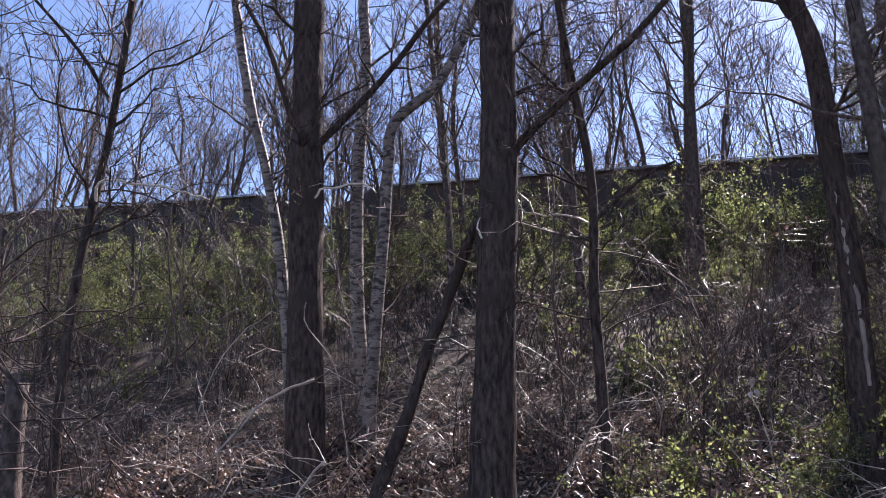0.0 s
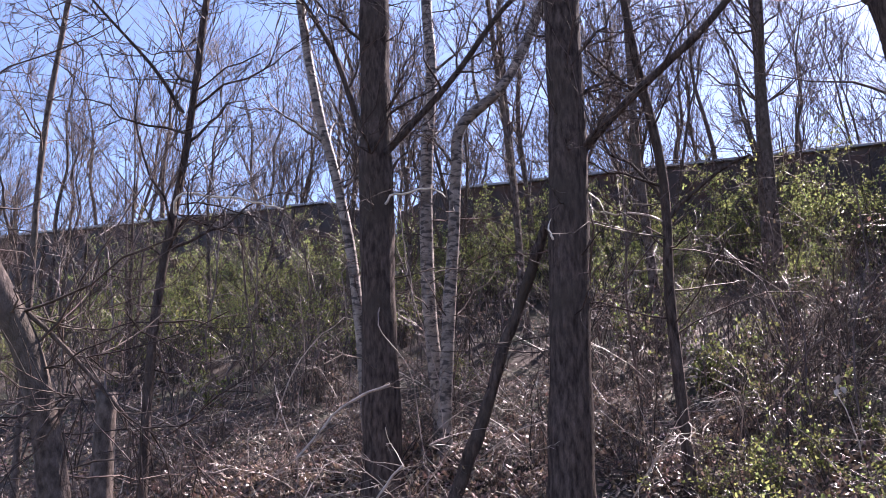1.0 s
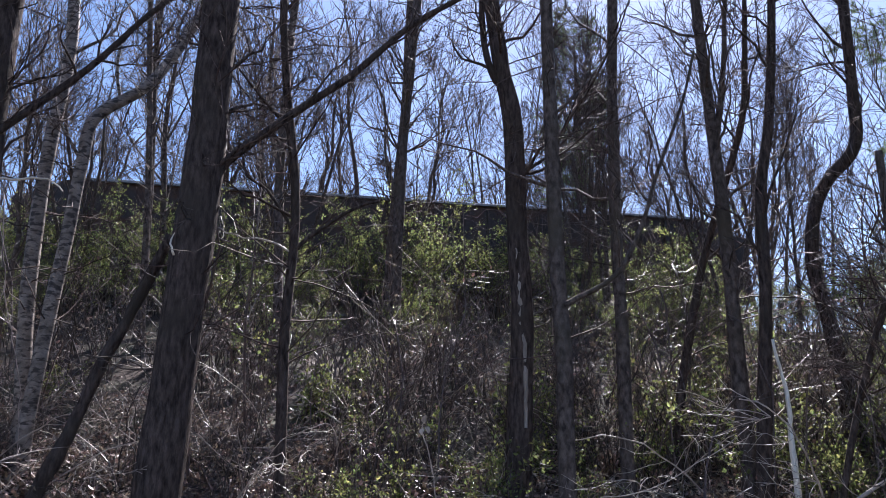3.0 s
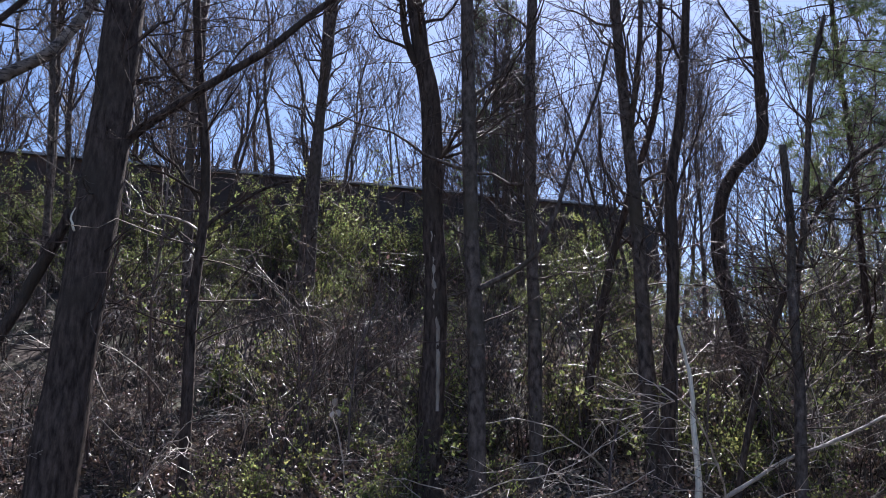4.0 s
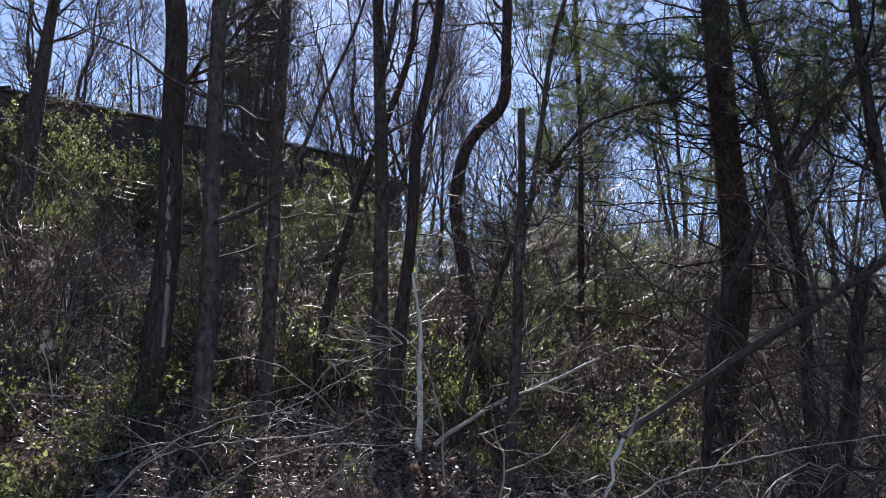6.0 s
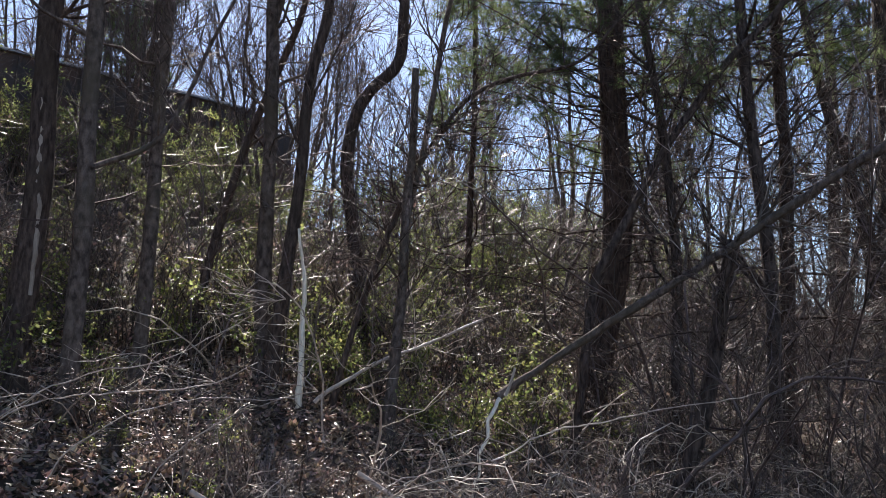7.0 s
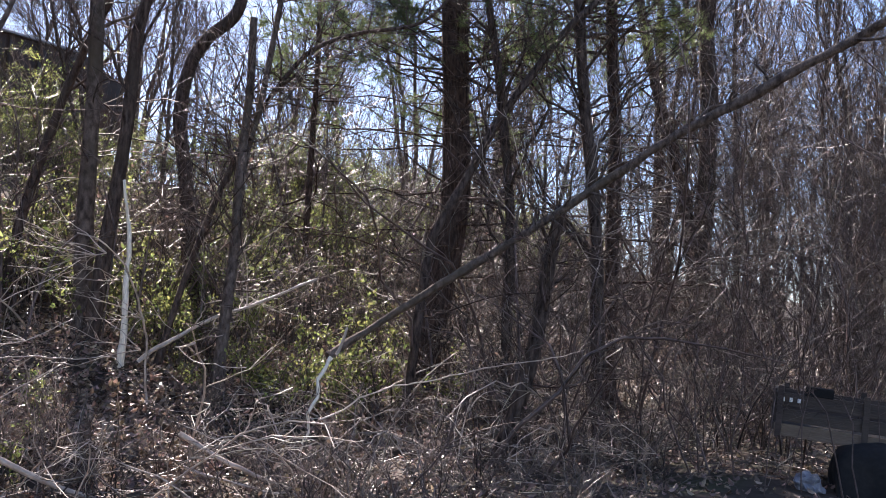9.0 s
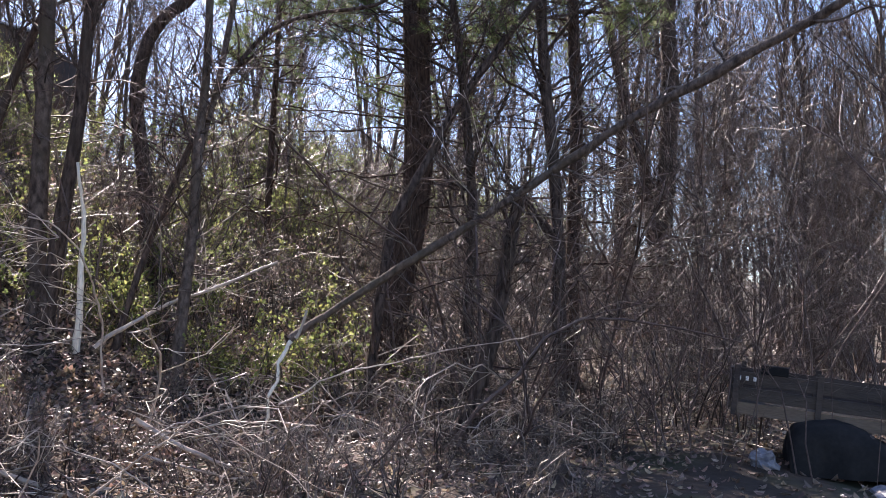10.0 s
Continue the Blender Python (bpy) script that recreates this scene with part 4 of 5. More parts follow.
plant(brush, [(rng.uniform(-14, 24), rng.uniform(12.5, 20)) for _ in range(95)] + [(rng.uniform(-8, 14), rng.uniform(15, 20)) for _ in range(45)] + [(rng.uniform(13, 26), rng.uniform(9, 15)) for _ in range(20)] + [(rng.uniform(10.5, 22), rng.uniform(4.4, 10)) for _ in range(14)] + [(rng.uniform(0, 13), rng.uniform(12.5, 17.5)) for _ in range(34)] + [(rng.uniform(15, 34), rng.uniform(11, 24)) for _ in range(60)], rng, open_left=True)
tangle = [shrub(120 + i, 1.2, 8, 60, (0.045, 0.09), LITTER, "bramble", "low tangle of dark crooked stems on the bank", "brambles", 1.1, 5, TWIG_BRUSH, "brambles of the bank", 0.08) for i in range(4)]
plant(tangle, [(rng.uniform(-9, 20), rng.uniform(9.5, 17)) for _ in range(90)], rng, open_left=True)
plant(tangle, [(rng.uniform(-10, 1), rng.uniform(9, 15)) for _ in range(70)] + [(rng.uniform(-7, 5), rng.uniform(12.5, 18)) for _ in range(44)], rng, (0.6, 1.0))
plant(brush, [(rng.uniform(-8, 1), rng.uniform(10.5, 16)) for _ in range(26)], rng, (0.5, 0.85))
# two of the four forms have stems coloured paler, as if sunlit
dry = [shrub(124 + i, 1.1, 8, 34, (0.035, 0.075), LITTER, "bramble", "low tangle of dry stems with dead leaves", "brambles", 1.1, 4, TWIG_BRUSH if i > 1 else TWIG_PALE, "dry brambles of the level ground", 0.05) for i in range(4)]
plant(dry, [(rng.uniform(4.5, 8), rng.uniform(6, 10)) for _ in range(26)] + [(rng.uniform(5, 13), rng.uniform(4.8, 9.5)) for _ in range(40)] + [(rng.uniform(10.5, 24), rng.uniform(4.4, 10)) for _ in range(45)], rng, creeping=True)
plant(dry, [(rng.uniform(6, 10.3), rng.uniform(3.4, 7)) for _ in range(34)], rng, (0.5, 0.85), creeping=True)
sapling = [shrub(130 + i, 5.5, 4, 0, (0, 0), None, "sapling", "thin bare sapling in a dense thicket", "sapling", 0.34, 14, TWIG_BRUSH, "saplings of the thicket", 0.07, 0.8) for i in range(5)]
plant(sapling, [(rng.uniform(12.5, 28), rng.uniform(3.4, 12)) for _ in range(55)] + [(rng.uniform(10.5, 18), rng.uniform(3.6, 8)) for _ in range(14)]
      + [(rng.uniform(-12, 12), rng.uniform(12, 22)) for _ in range(60)], rng, (0.5, 1.2), tilt=17, open_left=True)
plant(sapling, [(rng.uniform(15, 34), rng.uniform(9, 24)) for _ in range(60)], rng, (0.7, 1.3), tilt=16)
whip = [shrub(136 + i, 8.0, 3, 0, (0, 0), None, "sapling", "tall thin crooked sapling in a dense thicket", "sapling", 0.55, 22, TWIG if i == 1 else TWIG_BRUSH, "tall saplings of the thicket", 0.085, 0.45) for i in range(3)]
plant(whip, [(rng.uniform(15.5, 28), rng.uniform(0.5, 9)) for _ in range(32)], rng, (0.7, 1.2), tilt=15)
plant(whip, [(rng.uniform(20, 32), rng.uniform(2, 12)) for _ in range(14)], rng, (1.1, 1.5), tilt=13)
plant(whip, [(rng.uniform(14.2, 22), rng.uniform(0.2, 6.5)) for _ in range(12)], rng, (0.8, 1.25), tilt=24)


# dark crooked stems that lean every way under the fallen tree
leaning = [shrub(140 + i, 3.8, 2, 0, (0, 0), None, "leaning_sapling", "thin dark crooked stem leaning in the thicket", "sapling", 0.75, 10, TWIG_BRUSH, "leaning stems of the thicket", 0.05, 1.15) for i in range(4)]
plant(leaning, [(rng.uniform(9.2, 14.5), rng.uniform(5.2, 9.5)) for _ in range(15)] + [(rng.uniform(12.5, 17), rng.uniform(3.8, 7)) for _ in range(4)], rng, (0.6, 1.25), tilt=14)


# long dead branches that lean out of the brush, coloured pale to pass for sunlit glints too
def dead_branch(seed, reach, rise):
    rng = np.random.default_rng(seed)
    ob = thing("dead_branch", (0, 0, -60), "long thin pale dead branch leaning out of the brush", "branch", "dead branches in the brush")
    k = 10
    s = np.linspace(0, 1, k)
    p = np.stack([reach * s, 0.25 * np.sin(s * rng.uniform(2, 5)) * reach * 0.4, rise * np.sin(s * rng.uniform(1.5, 2.6)) + 0.02], 1)
    p += np.cumsum(rng.normal(0, 0.05, p.shape), 0) * s[:, None]
    r = rng.uniform(0.007, 0.013) * (1 - 0.65 * s)
    g = Geo()
    g.tubes(p[None], r[None], 5)
    part("stem", g, TWIG_DEAD_GLINT, ob)
    t = Geo()
    tp, tr = shoots(rng, p[None], r[None], 5, (0.25, 1.0), (0.3, 0.9), (40, 12), 7, 0.05, 0.10, 0.7, 0.4, 0.0036)
    t.tubes(tp, tr, 3)
    t2, r2 = shoots(rng, tp, tr, 2, (0.2, 1.0), (0.1, 0.4), (40, 12), 4, 0.0, 0.10, 0.8, 0.5, 0.0032)
    t.tubes(t2, r2, 3)
    part("twig_growth", t, TWIG_DEAD_GLINT, ob)
    return ob


branches = [dead_branch(150 + i, rng.uniform(1.0, 2.4), rng.uniform(0.35, 1.2)) for i in range(7)]
plant(branches, [(rng.uniform(-8, 14), rng.uniform(9.5, 15)) for _ in range(36)] + [(rng.uniform(-1, 13), rng.uniform(11.5, 17)) for _ in range(28)] + [(rng.uniform(4, 13), rng.uniform(6.0, 9.5)) for _ in range(24)], rng, (0.7, 1.3), 0.03)
# more of them, whose pale colour adds glints to the mid bank
plant(branches, [(rng.uniform(-10, 4), rng.uniform(11, 17)) for _ in range(60)] + [(rng.uniform(10, 18), rng.uniform(4.6, 10)) for _ in range(44)], rng, (0.7, 1.3), -0.15, 20.0)
# flat sprays of pale dead twigs that reach out sideways from one butt
def spray(seed, reach, arms):
    rng = np.random.default_rng(seed)
    ob = thing("dead_branch", (0, 0, -60), "flat spray of pale dead twigs caught in the brush", "branch", "pale sprays of dead twigs")
    k = 7
    s = np.linspace(0, 1, k)
    a = np.radians(rng.normal(0, 40, arms))
    ln = reach * rng.uniform(0.5, 1.0, arms)
    p = np.zeros((arms, k, 3))
    p[:, :, 0] = (np.cos(a) * ln)[:, None] * s
    p[:, :, 1] = (np.sin(a) * ln)[:, None] * s
    p[:, :, 2] = (ln * rng.normal(0.10, 0.22, arms))[:, None] * s - 0.12 * ln[:, None] * s ** 2
    p += np.cumsum(rng.normal(0, 0.034 * reach, p.shape), 1) * s[None, :, None]
    r = rng.uniform(0.004, 0.0065, arms)[:, None] * (1 - 0.6 * s)
    for q, w in zip(p, r):
        g = Geo()
        g.tubes(q[None], w[None], 5)
        part("stem", g, TWIG_DEAD_GLINT, ob)
    t = Geo()
    tp, tr = shoots(rng, p, r, 5, (0.3, 1.0), (0.12 * reach, 0.3 * reach), (38, 10), 4, 0.0, 0.07, 0.7, 0.5, 0.0036)
    t.tubes(tp, tr, 3)
    part("twig_growth", t, TWIG_DEAD_GLINT, ob)
    return ob


# butts: x, y, height over the ground, heading of the spray, size
SPRAYS = ((6.3, 9.95, 2.15, 157, 1.25), (6.2, 10.0, 2.1, 170, 1.0), (6.5, 9.95, 1.85, 165, 1.1), (6.9, 10.0, 1.4, 172, 1.1), (6.9, 10.0, 1.0, 160, 1.0), (5.6, 10.4, 0.9, 165, 0.8),
          (8.2, 8.1, 0.6, 20, 0.9), (9.6, 6.9, 0.45, 190, 1.0), (6.6, 8.4, 0.4, 30, 0.9), (10.3, 6.4, 0.4, 330, 0.9), (9.9, 5.6, 0.35, 160, 1.0), (10.6, 5.2, 0.3, 20, 0.9), (11.0, 6.0, 0.5, 200, 1.1), (8.6, 6.6, 0.3, 340, 0.9), (12.0, 5.4, 0.5, 150, 1.0), (7.6, 6.9, 0.3, 200, 0.9),
          (10.9, 4.7, 0.3, 170, 1.0), (9.2, 5.9, 0.25, 30, 1.0), (11.6, 6.8, 0.9, 190, 1.0),
          (-2.9, 11.0, 1.1, 20, 0.8), (-3.2, 10.9, 0.9, 160, 0.8), (-1.9, 10.9, 1.0, 10, 0.7), (2.6, 11.4, 0.9, 190, 0.9))
kinds = [spray(180 + i, 1.2, 3 + i % 2) for i in range(4)]
for i, (x, y, up, turn, sc) in enumerate(SPRAYS):
    m = Matrix.Translation((x, y, float(height(x, y)) + up)) @ Matrix.Rotation(radians(turn), 4, "Z") @ Matrix.Rotation(radians(-8), 4, "Y") @ Matrix.Scale(sc, 4)
    if i < 4:
        kinds[i].matrix_basis = m
    else:
        copy_thing(kinds[i % 4], m)


# dead wood
def rod(name, pts, r0, r1, material, label, category, seed, twigs=0, group=""):
    rng = np.random.default_rng(seed)
    line = smooth_line(pts, 0.12)
    base = Vector(line[0])
    ob = thing(name, base, label, category, group)
    s = np.linspace(0, 1, len(line))
    rad = (r0 + (r1 - r0) * s) * (1 + 0.08 * np.sin(s * 23 + seed) + 0.06 * np.sin(s * 51))
    lp = line - np.array(base) + np.cumsum(rng.normal(0, 0.006 if r0 > 0.02 else 0.013, line.shape), 0)
    g = Geo()
    g.tubes(lp[None], rad[None], 10, True, 0.08)
    part("trunk", g, material, ob)
    if twigs:
        k = resample(lp, 12)[None]
        if r0 < 0.035:
            f = Geo()
            tp, tr = shoots(rng, k, np.interp(np.linspace(0, 1, 12), s, rad)[None], twigs * 2, (0.2, 1.0), (0.2, 0.7), (40, 12), 5, 0.05, 0.08, 0.55, 0.4, 0.0036)
            f.tubes(tp, tr, 3)
            part("twig_growth", f, TWIG_PALE, ob, "dry brittle twigs")
            return ob
        w, f = crown(rng, k, np.interp(np.linspace(0, 1, 12), s, rad)[None], twigs, (0.15, 0.98), (0.4, 1.3), 0.7, 0.1)
        for b in w:
            part("branch", b, material, ob)
        part("twig_growth", f, TWIG_PALE, ob, "dry brittle twigs")
    return ob


rod("fallen_tree", [(8.35, 8.05, 1.42), (8.58, 7.94, 1.6), (9.25, 7.06, 2.33), (10.03, 5.59, 3.36), (10.31, 4.39, 4.15), (10.42, 3.3, 4.64), (10.47, 2.42, 5.02),
                    (10.40, 1.81, 5.26), (10.39, 1.26, 5.44)], 0.05, 0.058, BARK_GREY, "fallen grey-brown tree leaning across a stem", "fallen tree", 141, 14)
rod("dead_branch", [(7.98, 8.04, -0.05), (7.93, 8.08, 0.25), (7.99, 8.06, 0.45), (7.97, 8.06, 0.68), (8.08, 8.02, 0.86), (8.10, 8.02, 1.06), (8.22, 8.0, 1.24), (8.27, 7.98, 1.36)], 0.016, 0.026, DEADWOOD,
    "crooked pale branch under a fallen tree's broken end", "branch", 148)
rod("dead_snag", [(7.56, 11.5, 0.9), (7.54, 11.5, 1.26), (7.56, 11.49, 1.8), (7.53, 11.5, 2.4), (7.54, 11.51, 3.0), (7.48, 11.54, 3.5), (7.43, 11.58, 3.93)], 0.058, 0.02, DEADWOOD,
    "barkless white dead stem standing on the bank", "dead stem", 142)
rod("fallen_log", [(7.70, 11.28, 1.25), (7.85, 11.18, 1.42), (8.48, 10.86, 1.88), (9.15, 10.46, 2.19), (9.93, 10.03, 2.65)], 0.036, 0.018, TWIG_DEAD_GLINT, "pale fallen branch resting on brush", "branch", 143, 4)
rod("fallen_log", [(6.0, 7.8, 0.62), (6.4, 7.47, 0.30), (6.89, 7.06, 0.06), (7.3, 6.7, 0.02)], 0.03, 0.018, TWIG_DEAD_GLINT, "grey fallen branch on the ground", "branch", 144, 3)
rod("fallen_log", [(4.3, 8.2, 0.5), (4.72, 7.96, 0.26), (5.23, 7.67, 0.04), (5.6, 7.5, 0.03)], 0.03, 0.022, TWIG_DEAD_GLINT, "grey fallen branch on the ground", "branch", 145, 3)
rod("dead_branch", [(2.7, 10.5, 0.65), (3.3, 10.25, 1.3), (3.98, 10.03, 1.6), (4.58, 9.79, 1.68), (5.06, 9.57, 1.98), (5.6, 9.29, 2.38)], 0.010, 0.004, TWIG_DEAD_GLINT, "long pale branch arching out of the brush", "branch", 171, 4)
rod("dead_branch", [(2.6, 10.3, 0.6), (3.21, 10.06, 1.22), (4.25, 9.71, 1.32), (4.74, 9.5, 1.35), (5.17, 9.29, 1.5), (5.49, 9.12, 1.68)], 0.010, 0.005, TWIG_DEAD_GLINT, "long pale branch arching out of the brush", "branch", 172, 4)
rod("dead_branch", [(3.3, 9.65, 0.35), (3.64, 9.51, 0.86), (4.32, 9.25, 1.25), (5.0, 8.93, 1.32), (5.68, 8.54, 1.34)], 0.009, 0.004, TWIG_DEAD_GLINT, "long pale branch arching out of the brush", "branch", 173, 4)
rod("dead_branch", [(4.1, 9.15, 0.15), (4.36, 9.01, 0.66), (4.77, 8.82, 1.03), (5.21, 8.59, 1.34)], 0.010, 0.005, TWIG_DEAD_GLINT, "thin pale branch leaning in the brush", "branch", 174, 3)
rod("dead_branch", [(7.3, 10.4, 0.7), (7.05, 10.1, 1.7), (6.7, 9.92, 2.35), (6.3, 9.95, 2.74), (6.0, 10.1, 2.9)], 0.016, 0.009, TWIG_DEAD_GLINT, "pale dead treetop hung up in the brush", "branch", 175, 3)
rod("fallen_log", [(5.9, 7.55, 0.32), (6.2, 7.3, 0.24), (6.8, 6.9, 0.10), (7.3, 6.45, 0.03)], 0.016, 0.010, TWIG_DEAD_GLINT, "thin pale fallen branch on the ground", "branch", 176, 3)
rod("leaning_log", [(-2.85, 11.3, 0.9), (-2.3, 11.46, 2.3), (-2.0, 11.52, 3.2), (-1.7, 11.56, 3.96), (-1.3, 11.45, 4.95)], 0.095, 0.07, BARK_DARK, "dark dead log leaning against a tree", "log", 177)
VINE = "thin pale dead vine hanging before a dark tree"
rod("dead_vine", [(-3.42, 11.5, 5.62), (-3.28, 11.2, 5.09), (-3.2, 11.2, 4.64), (-3.13, 11.2, 4.24), (-3.03, 11.2, 3.8), (-2.91, 11.2, 3.3), (-2.85, 11.25, 2.6), (-2.8, 11.3, 1.8)], 0.008, 0.005, TWIG_PALE, VINE, "vine", 201, 5, "dead vines")
rod("dead_vine", [(-3.74, 11.6, 4.0), (-3.68, 11.36, 3.66), (-3.51, 11.3, 3.38), (-3.27, 11.3, 3.02), (-3.15, 11.3, 2.64), (-3.09, 11.3, 2.2), (-3.03, 11.3, 1.7), (-3.0, 11.3, 1.0)], 0.009, 0.006, TWIG_PALE, VINE, "vine", 202, 4, "dead vines")
rod("dead_vine", [(-4.15, 11.75, 4.75), (-4.16, 11.2, 4.38), (-4.08, 11.2, 3.74), (-4.01, 11.2, 3.12), (-4.05, 11.2, 2.67), (-4.0, 11.2, 1.9), (-3.9, 11.2, 1.0)], 0.007, 0.005, TWIG_PALE, VINE, "vine", 203, 4, "dead vines")
rod("dead_vine", [(-4.85, 11.3, 1.0), (-4.83, 11.25, 2.3), (-4.75, 11.2, 3.2), (-4.8, 11.2, 4.0), (-4.9, 11.3, 4.9)], 0.008, 0.004, TWIG_PALE, "thin pale dead stem standing in the brush", "vine", 204, 4, "dead vines")
rod("dead_branch", [(-4.6, 10.75, 1.9), (-4.17, 10.8, 2.39), (-3.83, 10.8, 2.59), (-3.61, 10.8, 2.69), (-3.34, 10.8, 2.77)], 0.016, 0.02, TWIG_DEAD_GLINT, "pale dead branch with a broken butt", "branch", 205, 4)
rod("dead_branch", [(-3.7, 10.45, 1.0), (-3.41, 10.5, 1.43), (-3.27, 10.5, 1.62), (-3.12, 10.5, 1.72)], 0.014, 0.017, TWIG_DEAD_GLINT, "short pale dead branch in the brush", "branch", 206, 2)
rod("fallen_log", [(9.25, 8.2, 0.12), (9.6, 7.87, 0.12), (10.04, 7.34, 0.12), (10.3, 7.0, 0.1)], 0.085, 0.07, BARK_DARK, "short dark log lying in the litter", "log", 207)
rod("dead_branch", [(7.4, 7.2, 0.75), (7.91, 6.76, 1.08), (8.33, 6.28, 1.24), (8.72, 5.77, 1.41), (9.01, 5.34, 1.49), (9.3, 4.9, 1.6)], 0.010, 0.005, TWIG_DEAD_GLINT, "thin pale dead branch caught in brush", "branch", 208, 4)
leaf_stem = rod("dead_branch", [(2.5, 11.6, 1.1), (2.35, 11.7, 1.9), (2.24, 11.73, 2.5), (2.22, 11.74, 2.62)], 0.010, 0.006, TWIG_DEAD_GLINT, "thin pale dead branch with a curled leaf", "branch", 178, 3)
curl = Geo()
curl.leaves(np.array([[-0.28, 0.12, 1.50], [-0.27, 0.10, 1.46], [-0.30, 0.12, 1.44]]), unit(np.array([[0.1, -0.1, 1.0], [0.5, -0.3, -0.8], [-0.3, -0.4, -0.9]])), unit(np.array([[1.0, 0.3, 0], [0.8, 0.4, 0.4], [0.9, -0.5, 0.1]])), np.array([0.13, 0.11, 0.10]), 0.75, 0.6)
part("leaf", curl, TWIG_DEAD_GLINT, leaf_stem, "pale curled dead leaf", smooth=False)
rod("dead_branch", [(8.33, 7.9, 1.45), (8.37, 7.85, 1.6), (8.4, 7.81, 1.80)], 0.022, 0.014, DEAD_GREY, "short pale stub on a fallen tree", "branch", 179)
rod("fallen_log", [(40, 8.5, 0.3), (42, 7.5, 0.32), (45, 6.5, 0.3)], 0.3, 0.22, BARK_DARK, "dark fallen log on the level ground", "log", 147)


# thin saplings that stand before the trailer
for x, y, turn, sc in ((11.1, 3.35, 0.5, 0.6), (11.3, 2.75, 2.0, 0.55), (11.9, 3.75, 4.0, 0.7), (11.0, 2.2, 1.2, 0.5)):
    copy_thing(whip[1], Matrix.Translation((x, y, -0.03)) @ Matrix.Rotation(turn, 4, "Z") @ Matrix.Scale(sc, 4))


# the trailer and what lies by it
def build_trailer():
    ob = thing("utility_trailer", Matrix.Translation((12.42, 2.55, 0.0)) @ Matrix.Rotation(radians(-76), 4, "Z") @ Matrix.Rotation(radians(6), 4, "Y"),
               "low wooden-sided utility trailer standing among saplings", "trailer")
    g = Geo()
    g.box((0, 0, 0.62), (2.4, 1.3, 0.06))
    part("deck", g, BOARD_DARK, ob, smooth=False)
    for y in (-0.66, 0.66):
        for z, hh, mt in ((0.58, 0.15, BOARD_TAN), (0.76, 0.15, BOARD_DARK), (0.95, 0.16, BOARD_DARK)):
            b = Geo()
            b.box((0, y, z), (2.4, 0.04, hh))
            part("board", b, mt, ob, smooth=False)
        for x in (-1.15, -0.2, 0.75):
            b = Geo()
            b.box((x, y * 1.06, 0.8), (0.07, 0.05, 0.62))
            part("post", b, BOARD_DARK, ob, smooth=False)
    b = Geo()
    b.box((-0.72, -0.55, 1.08), (0.32, 0.3, 0.11))
    part("tool_box", b, PLASTIC_BLACK, ob, "small black box", smooth=False)
    for x in (-1.22, 1.22):
        b = Geo()
        b.box((x, 0, 0.82), (0.04, 1.36, 0.5))
        part("end_board", b, BOARD_DARK, ob, smooth=False)
    b = Geo()
    b.box((0.1, 0, 0.36), (0.09, 1.3, 0.09))
    part("axle", b, RAIL, ob, smooth=False)
    for y in (-0.75, 0.75):
        t = Geo()
        t.tubes(np.array([[(0.1, y - 0.09, 0.3), (0.1, y - 0.07, 0.3), (0.1, y + 0.07, 0.3), (0.1, y + 0.09, 0.3)]]), np.array([[0.25, 0.29, 0.29, 0.25]]), 20, True)
        wheel = part("wheel", t, RUBBER, ob)
        r = Geo()
        r.tubes(np.array([[(0.1, y - 0.1, 0.3), (0.1, y + 0.1, 0.3)]]), np.array([[0.15, 0.15]]), 16, True)
        part("rim", r, STEEL_ROOF, wheel, smooth=False)
    b = Geo()
    b.box((1.75, 0, 0.55), (1.1, 0.08, 0.08))
    part("drawbar", b, RAIL, ob, smooth=False)
    for i in range(3):
        b = Geo()
        b.box((-1.12 + i * 0.09, -0.69, 0.95), (0.035, 0.012, 0.05))
        part("marker", b, WHITE_PAINT, ob, "small white marker", smooth=False)
    return ob


build_trailer()


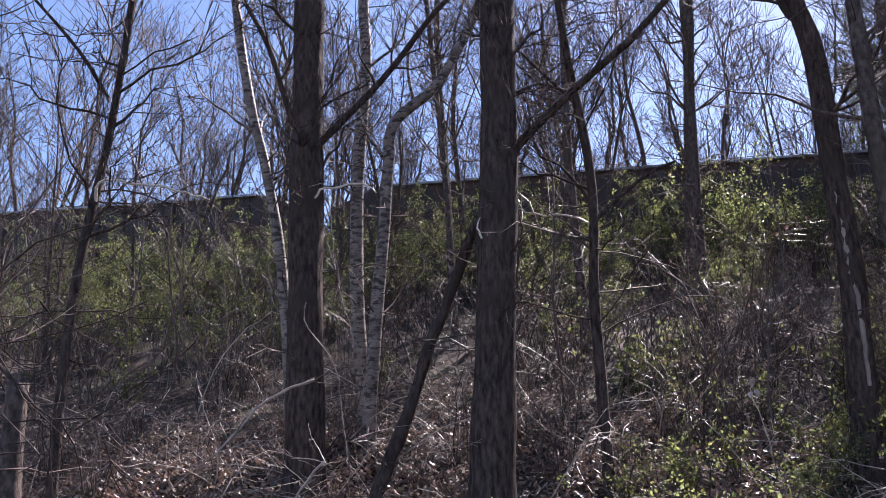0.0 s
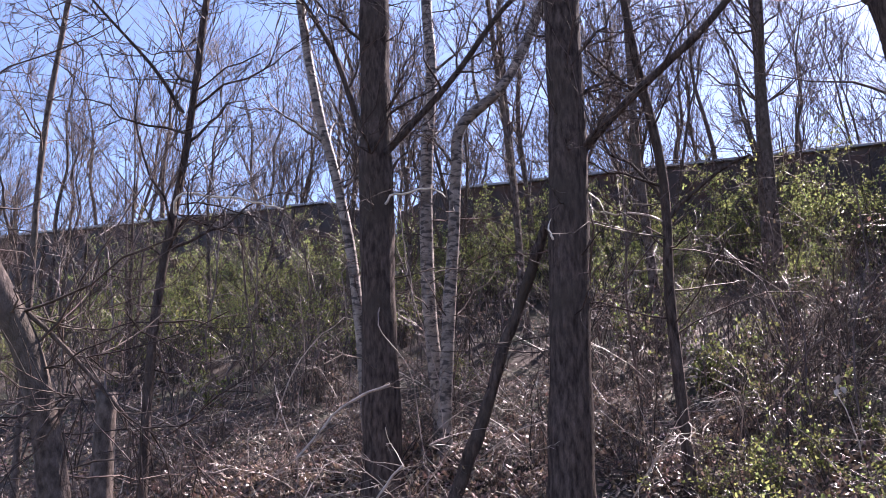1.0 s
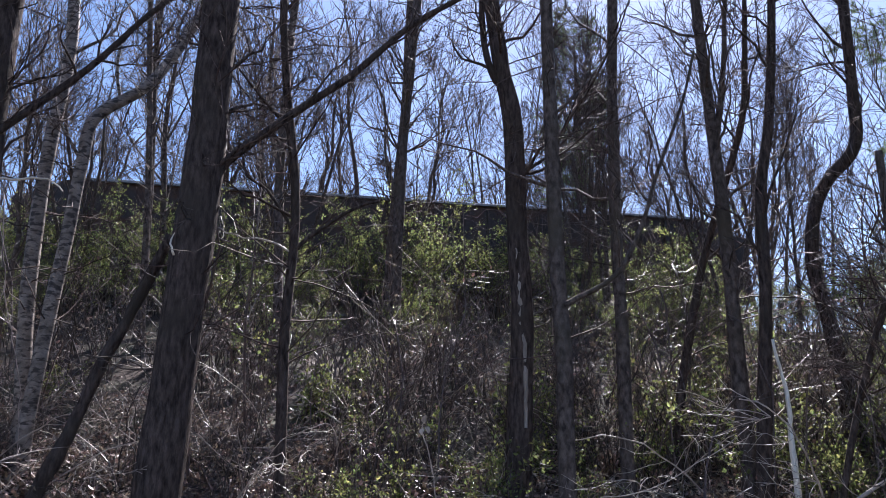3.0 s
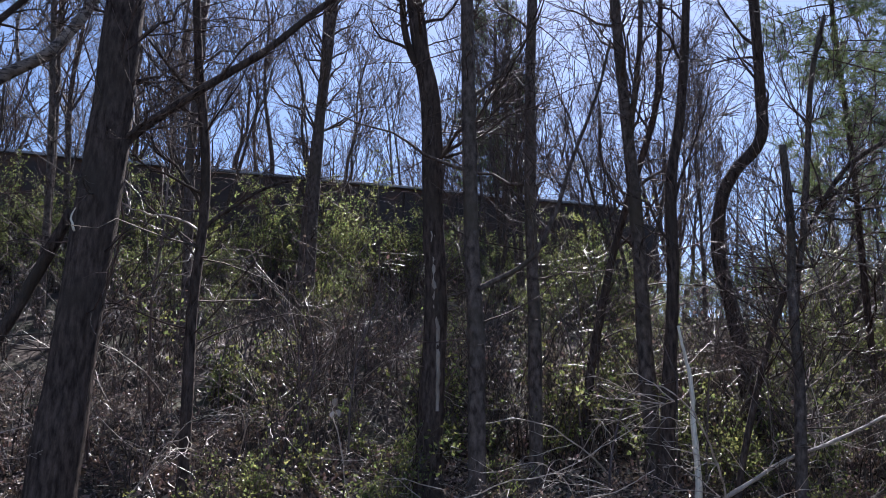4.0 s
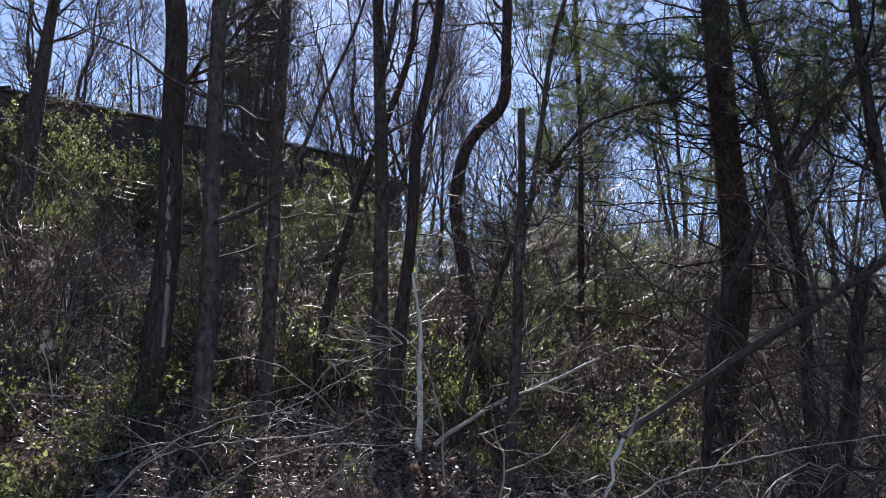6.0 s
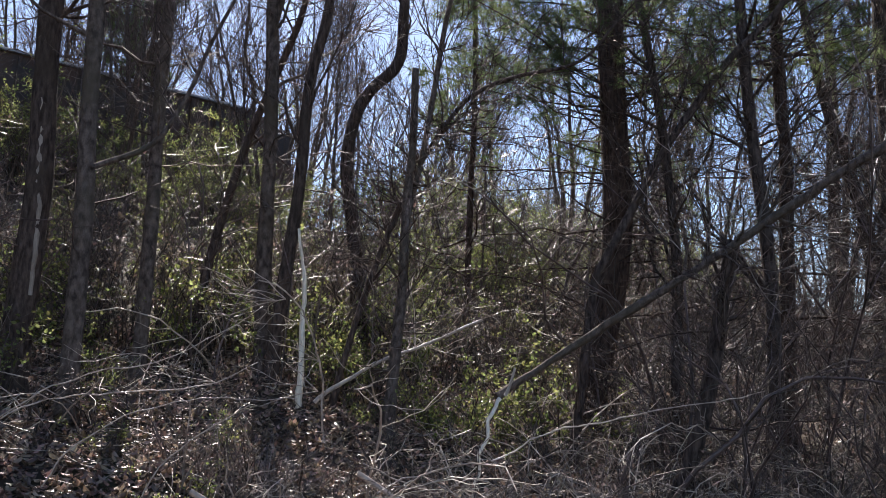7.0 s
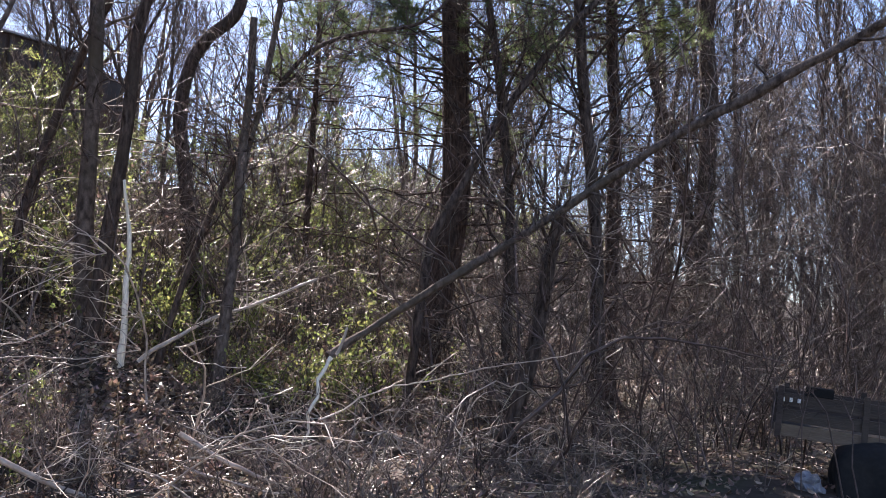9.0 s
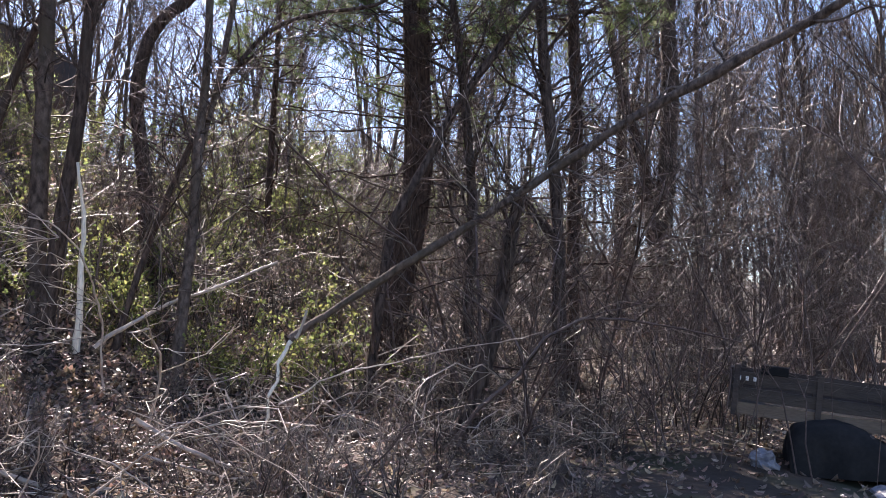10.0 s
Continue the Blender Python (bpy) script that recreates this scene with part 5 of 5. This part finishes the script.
def build_heap():
    """A load under a black tarpaulin: a steep end, a rounded top and a long slope, with creases."""
    ob = thing("covered_load", Matrix.Translation((11.62, 2.22, 0.0)) @ Matrix.Rotation(radians(-72), 4, "Z"), "load covered by a creased black tarpaulin on the ground", "tarpaulin")
    prof = smooth_line([(-0.60, 0, 0.0), (-0.61, 0, 0.25), (-0.57, 0, 0.48), (-0.40, 0, 0.585), (-0.05, 0, 0.60), (0.22, 0, 0.52), (0.62, 0, 0.27), (1.0, 0, 0.10), (1.15, 0, 0.0)], 0.05)
    ys = np.linspace(-1, 1, 25)
    v = np.zeros((len(ys), len(prof), 3))
    for i, y in enumerate(ys):
        lift = (1 - abs(y) ** 5) ** 0.5
        v[i, :, 0], v[i, :, 1], v[i, :, 2] = prof[:, 0] * (0.93 + 0.07 * lift), 0.46 * y, prof[:, 2] * lift
        for k, p in enumerate(v[i]):
            n = noise.noise(Vector((p[0] * 3, p[1] * 3, p[2] * 2))) * 0.05 + noise.noise(Vector((p[0] * 8 + p[2] * 5, p[1] * 9, 3.0))) * 0.022
            p += np.array([n, n, n * 0.8 * min(1, p[2] * 6)])
    ids = np.arange(v.size // 3).reshape(len(ys), -1)
    g = Geo()
    g.add(v, np.stack([ids[:-1, :-1], ids[:-1, 1:], ids[1:, 1:], ids[1:, :-1]], -1))
    part("tarpaulin", g, PLASTIC_BLACK, ob)
    b = Geo()
    b.box((-0.1, 0, 0.25), (0.8, 0.62, 0.46))
    part("load", b, BOARD_DARK, ob, smooth=False)
    return ob


build_heap()


def build_crate():
    ob = thing("wooden_crate", Matrix.Translation((12.25, 1.35, 0.0)) @ Matrix.Rotation(radians(-80), 4, "Z"), "brown wooden crate beside the trailer", "crate")
    for i in range(5):
        b = Geo()
        b.box((0, -0.35, 0.1 + i * 0.17), (0.9, 0.03, 0.16))
        part("plank", b, BOARD_TAN if i == 4 else BOARD_BROWN, ob, smooth=False)
        b = Geo()
        b.box((-0.45, 0, 0.1 + i * 0.17), (0.03, 0.7, 0.16))
        part("plank", b, BOARD_BROWN, ob, smooth=False)
    for x, y in ((-0.43, -0.33), (0.43, -0.33), (-0.43, 0.33), (0.43, 0.33)):
        b = Geo()
        b.box((x, y, 0.44), (0.06, 0.06, 0.88))
        part("post", b, BOARD_BROWN, ob, smooth=False)
    b = Geo()
    b.box((0, 0, 0.9), (0.96, 0.76, 0.035))
    part("top", b, BOARD_TAN, ob, smooth=False)
    return ob


build_crate()


def crumple(at, size, seed):
    rng = np.random.default_rng(seed)
    bm = bmesh.new()
    bmesh.ops.create_icosphere(bm, subdivisions=3, radius=1.0)
    for p in bm.verts:
        n = noise.noise(p.co * 1.7 + Vector((seed, 0, 0))) * 0.5 + noise.noise(p.co * 4 + Vector((0, seed, 0))) * 0.25
        p.co = Vector((p.co.x * size[0], p.co.y * size[1], max(p.co.z, -0.6) * size[2])) * (1 + n)
    me = bpy.data.meshes.new("plastic_sheet")
    bm.to_mesh(me)
    bm.free()
    ob = part("plastic_sheet", me, SHEET_GREY)
    ob.matrix_basis = Matrix.Translation((at[0], at[1], float(height(*at)) + 0.5 * size[2]))
    return tagged(ob, "crumpled pale grey plastic sheet on the ground", "plastic sheet")


crumple((10.9, 2.93), (0.17, 0.15, 0.12), 3)
crumple((10.8, 1.55), (0.3, 0.25, 0.09), 7)
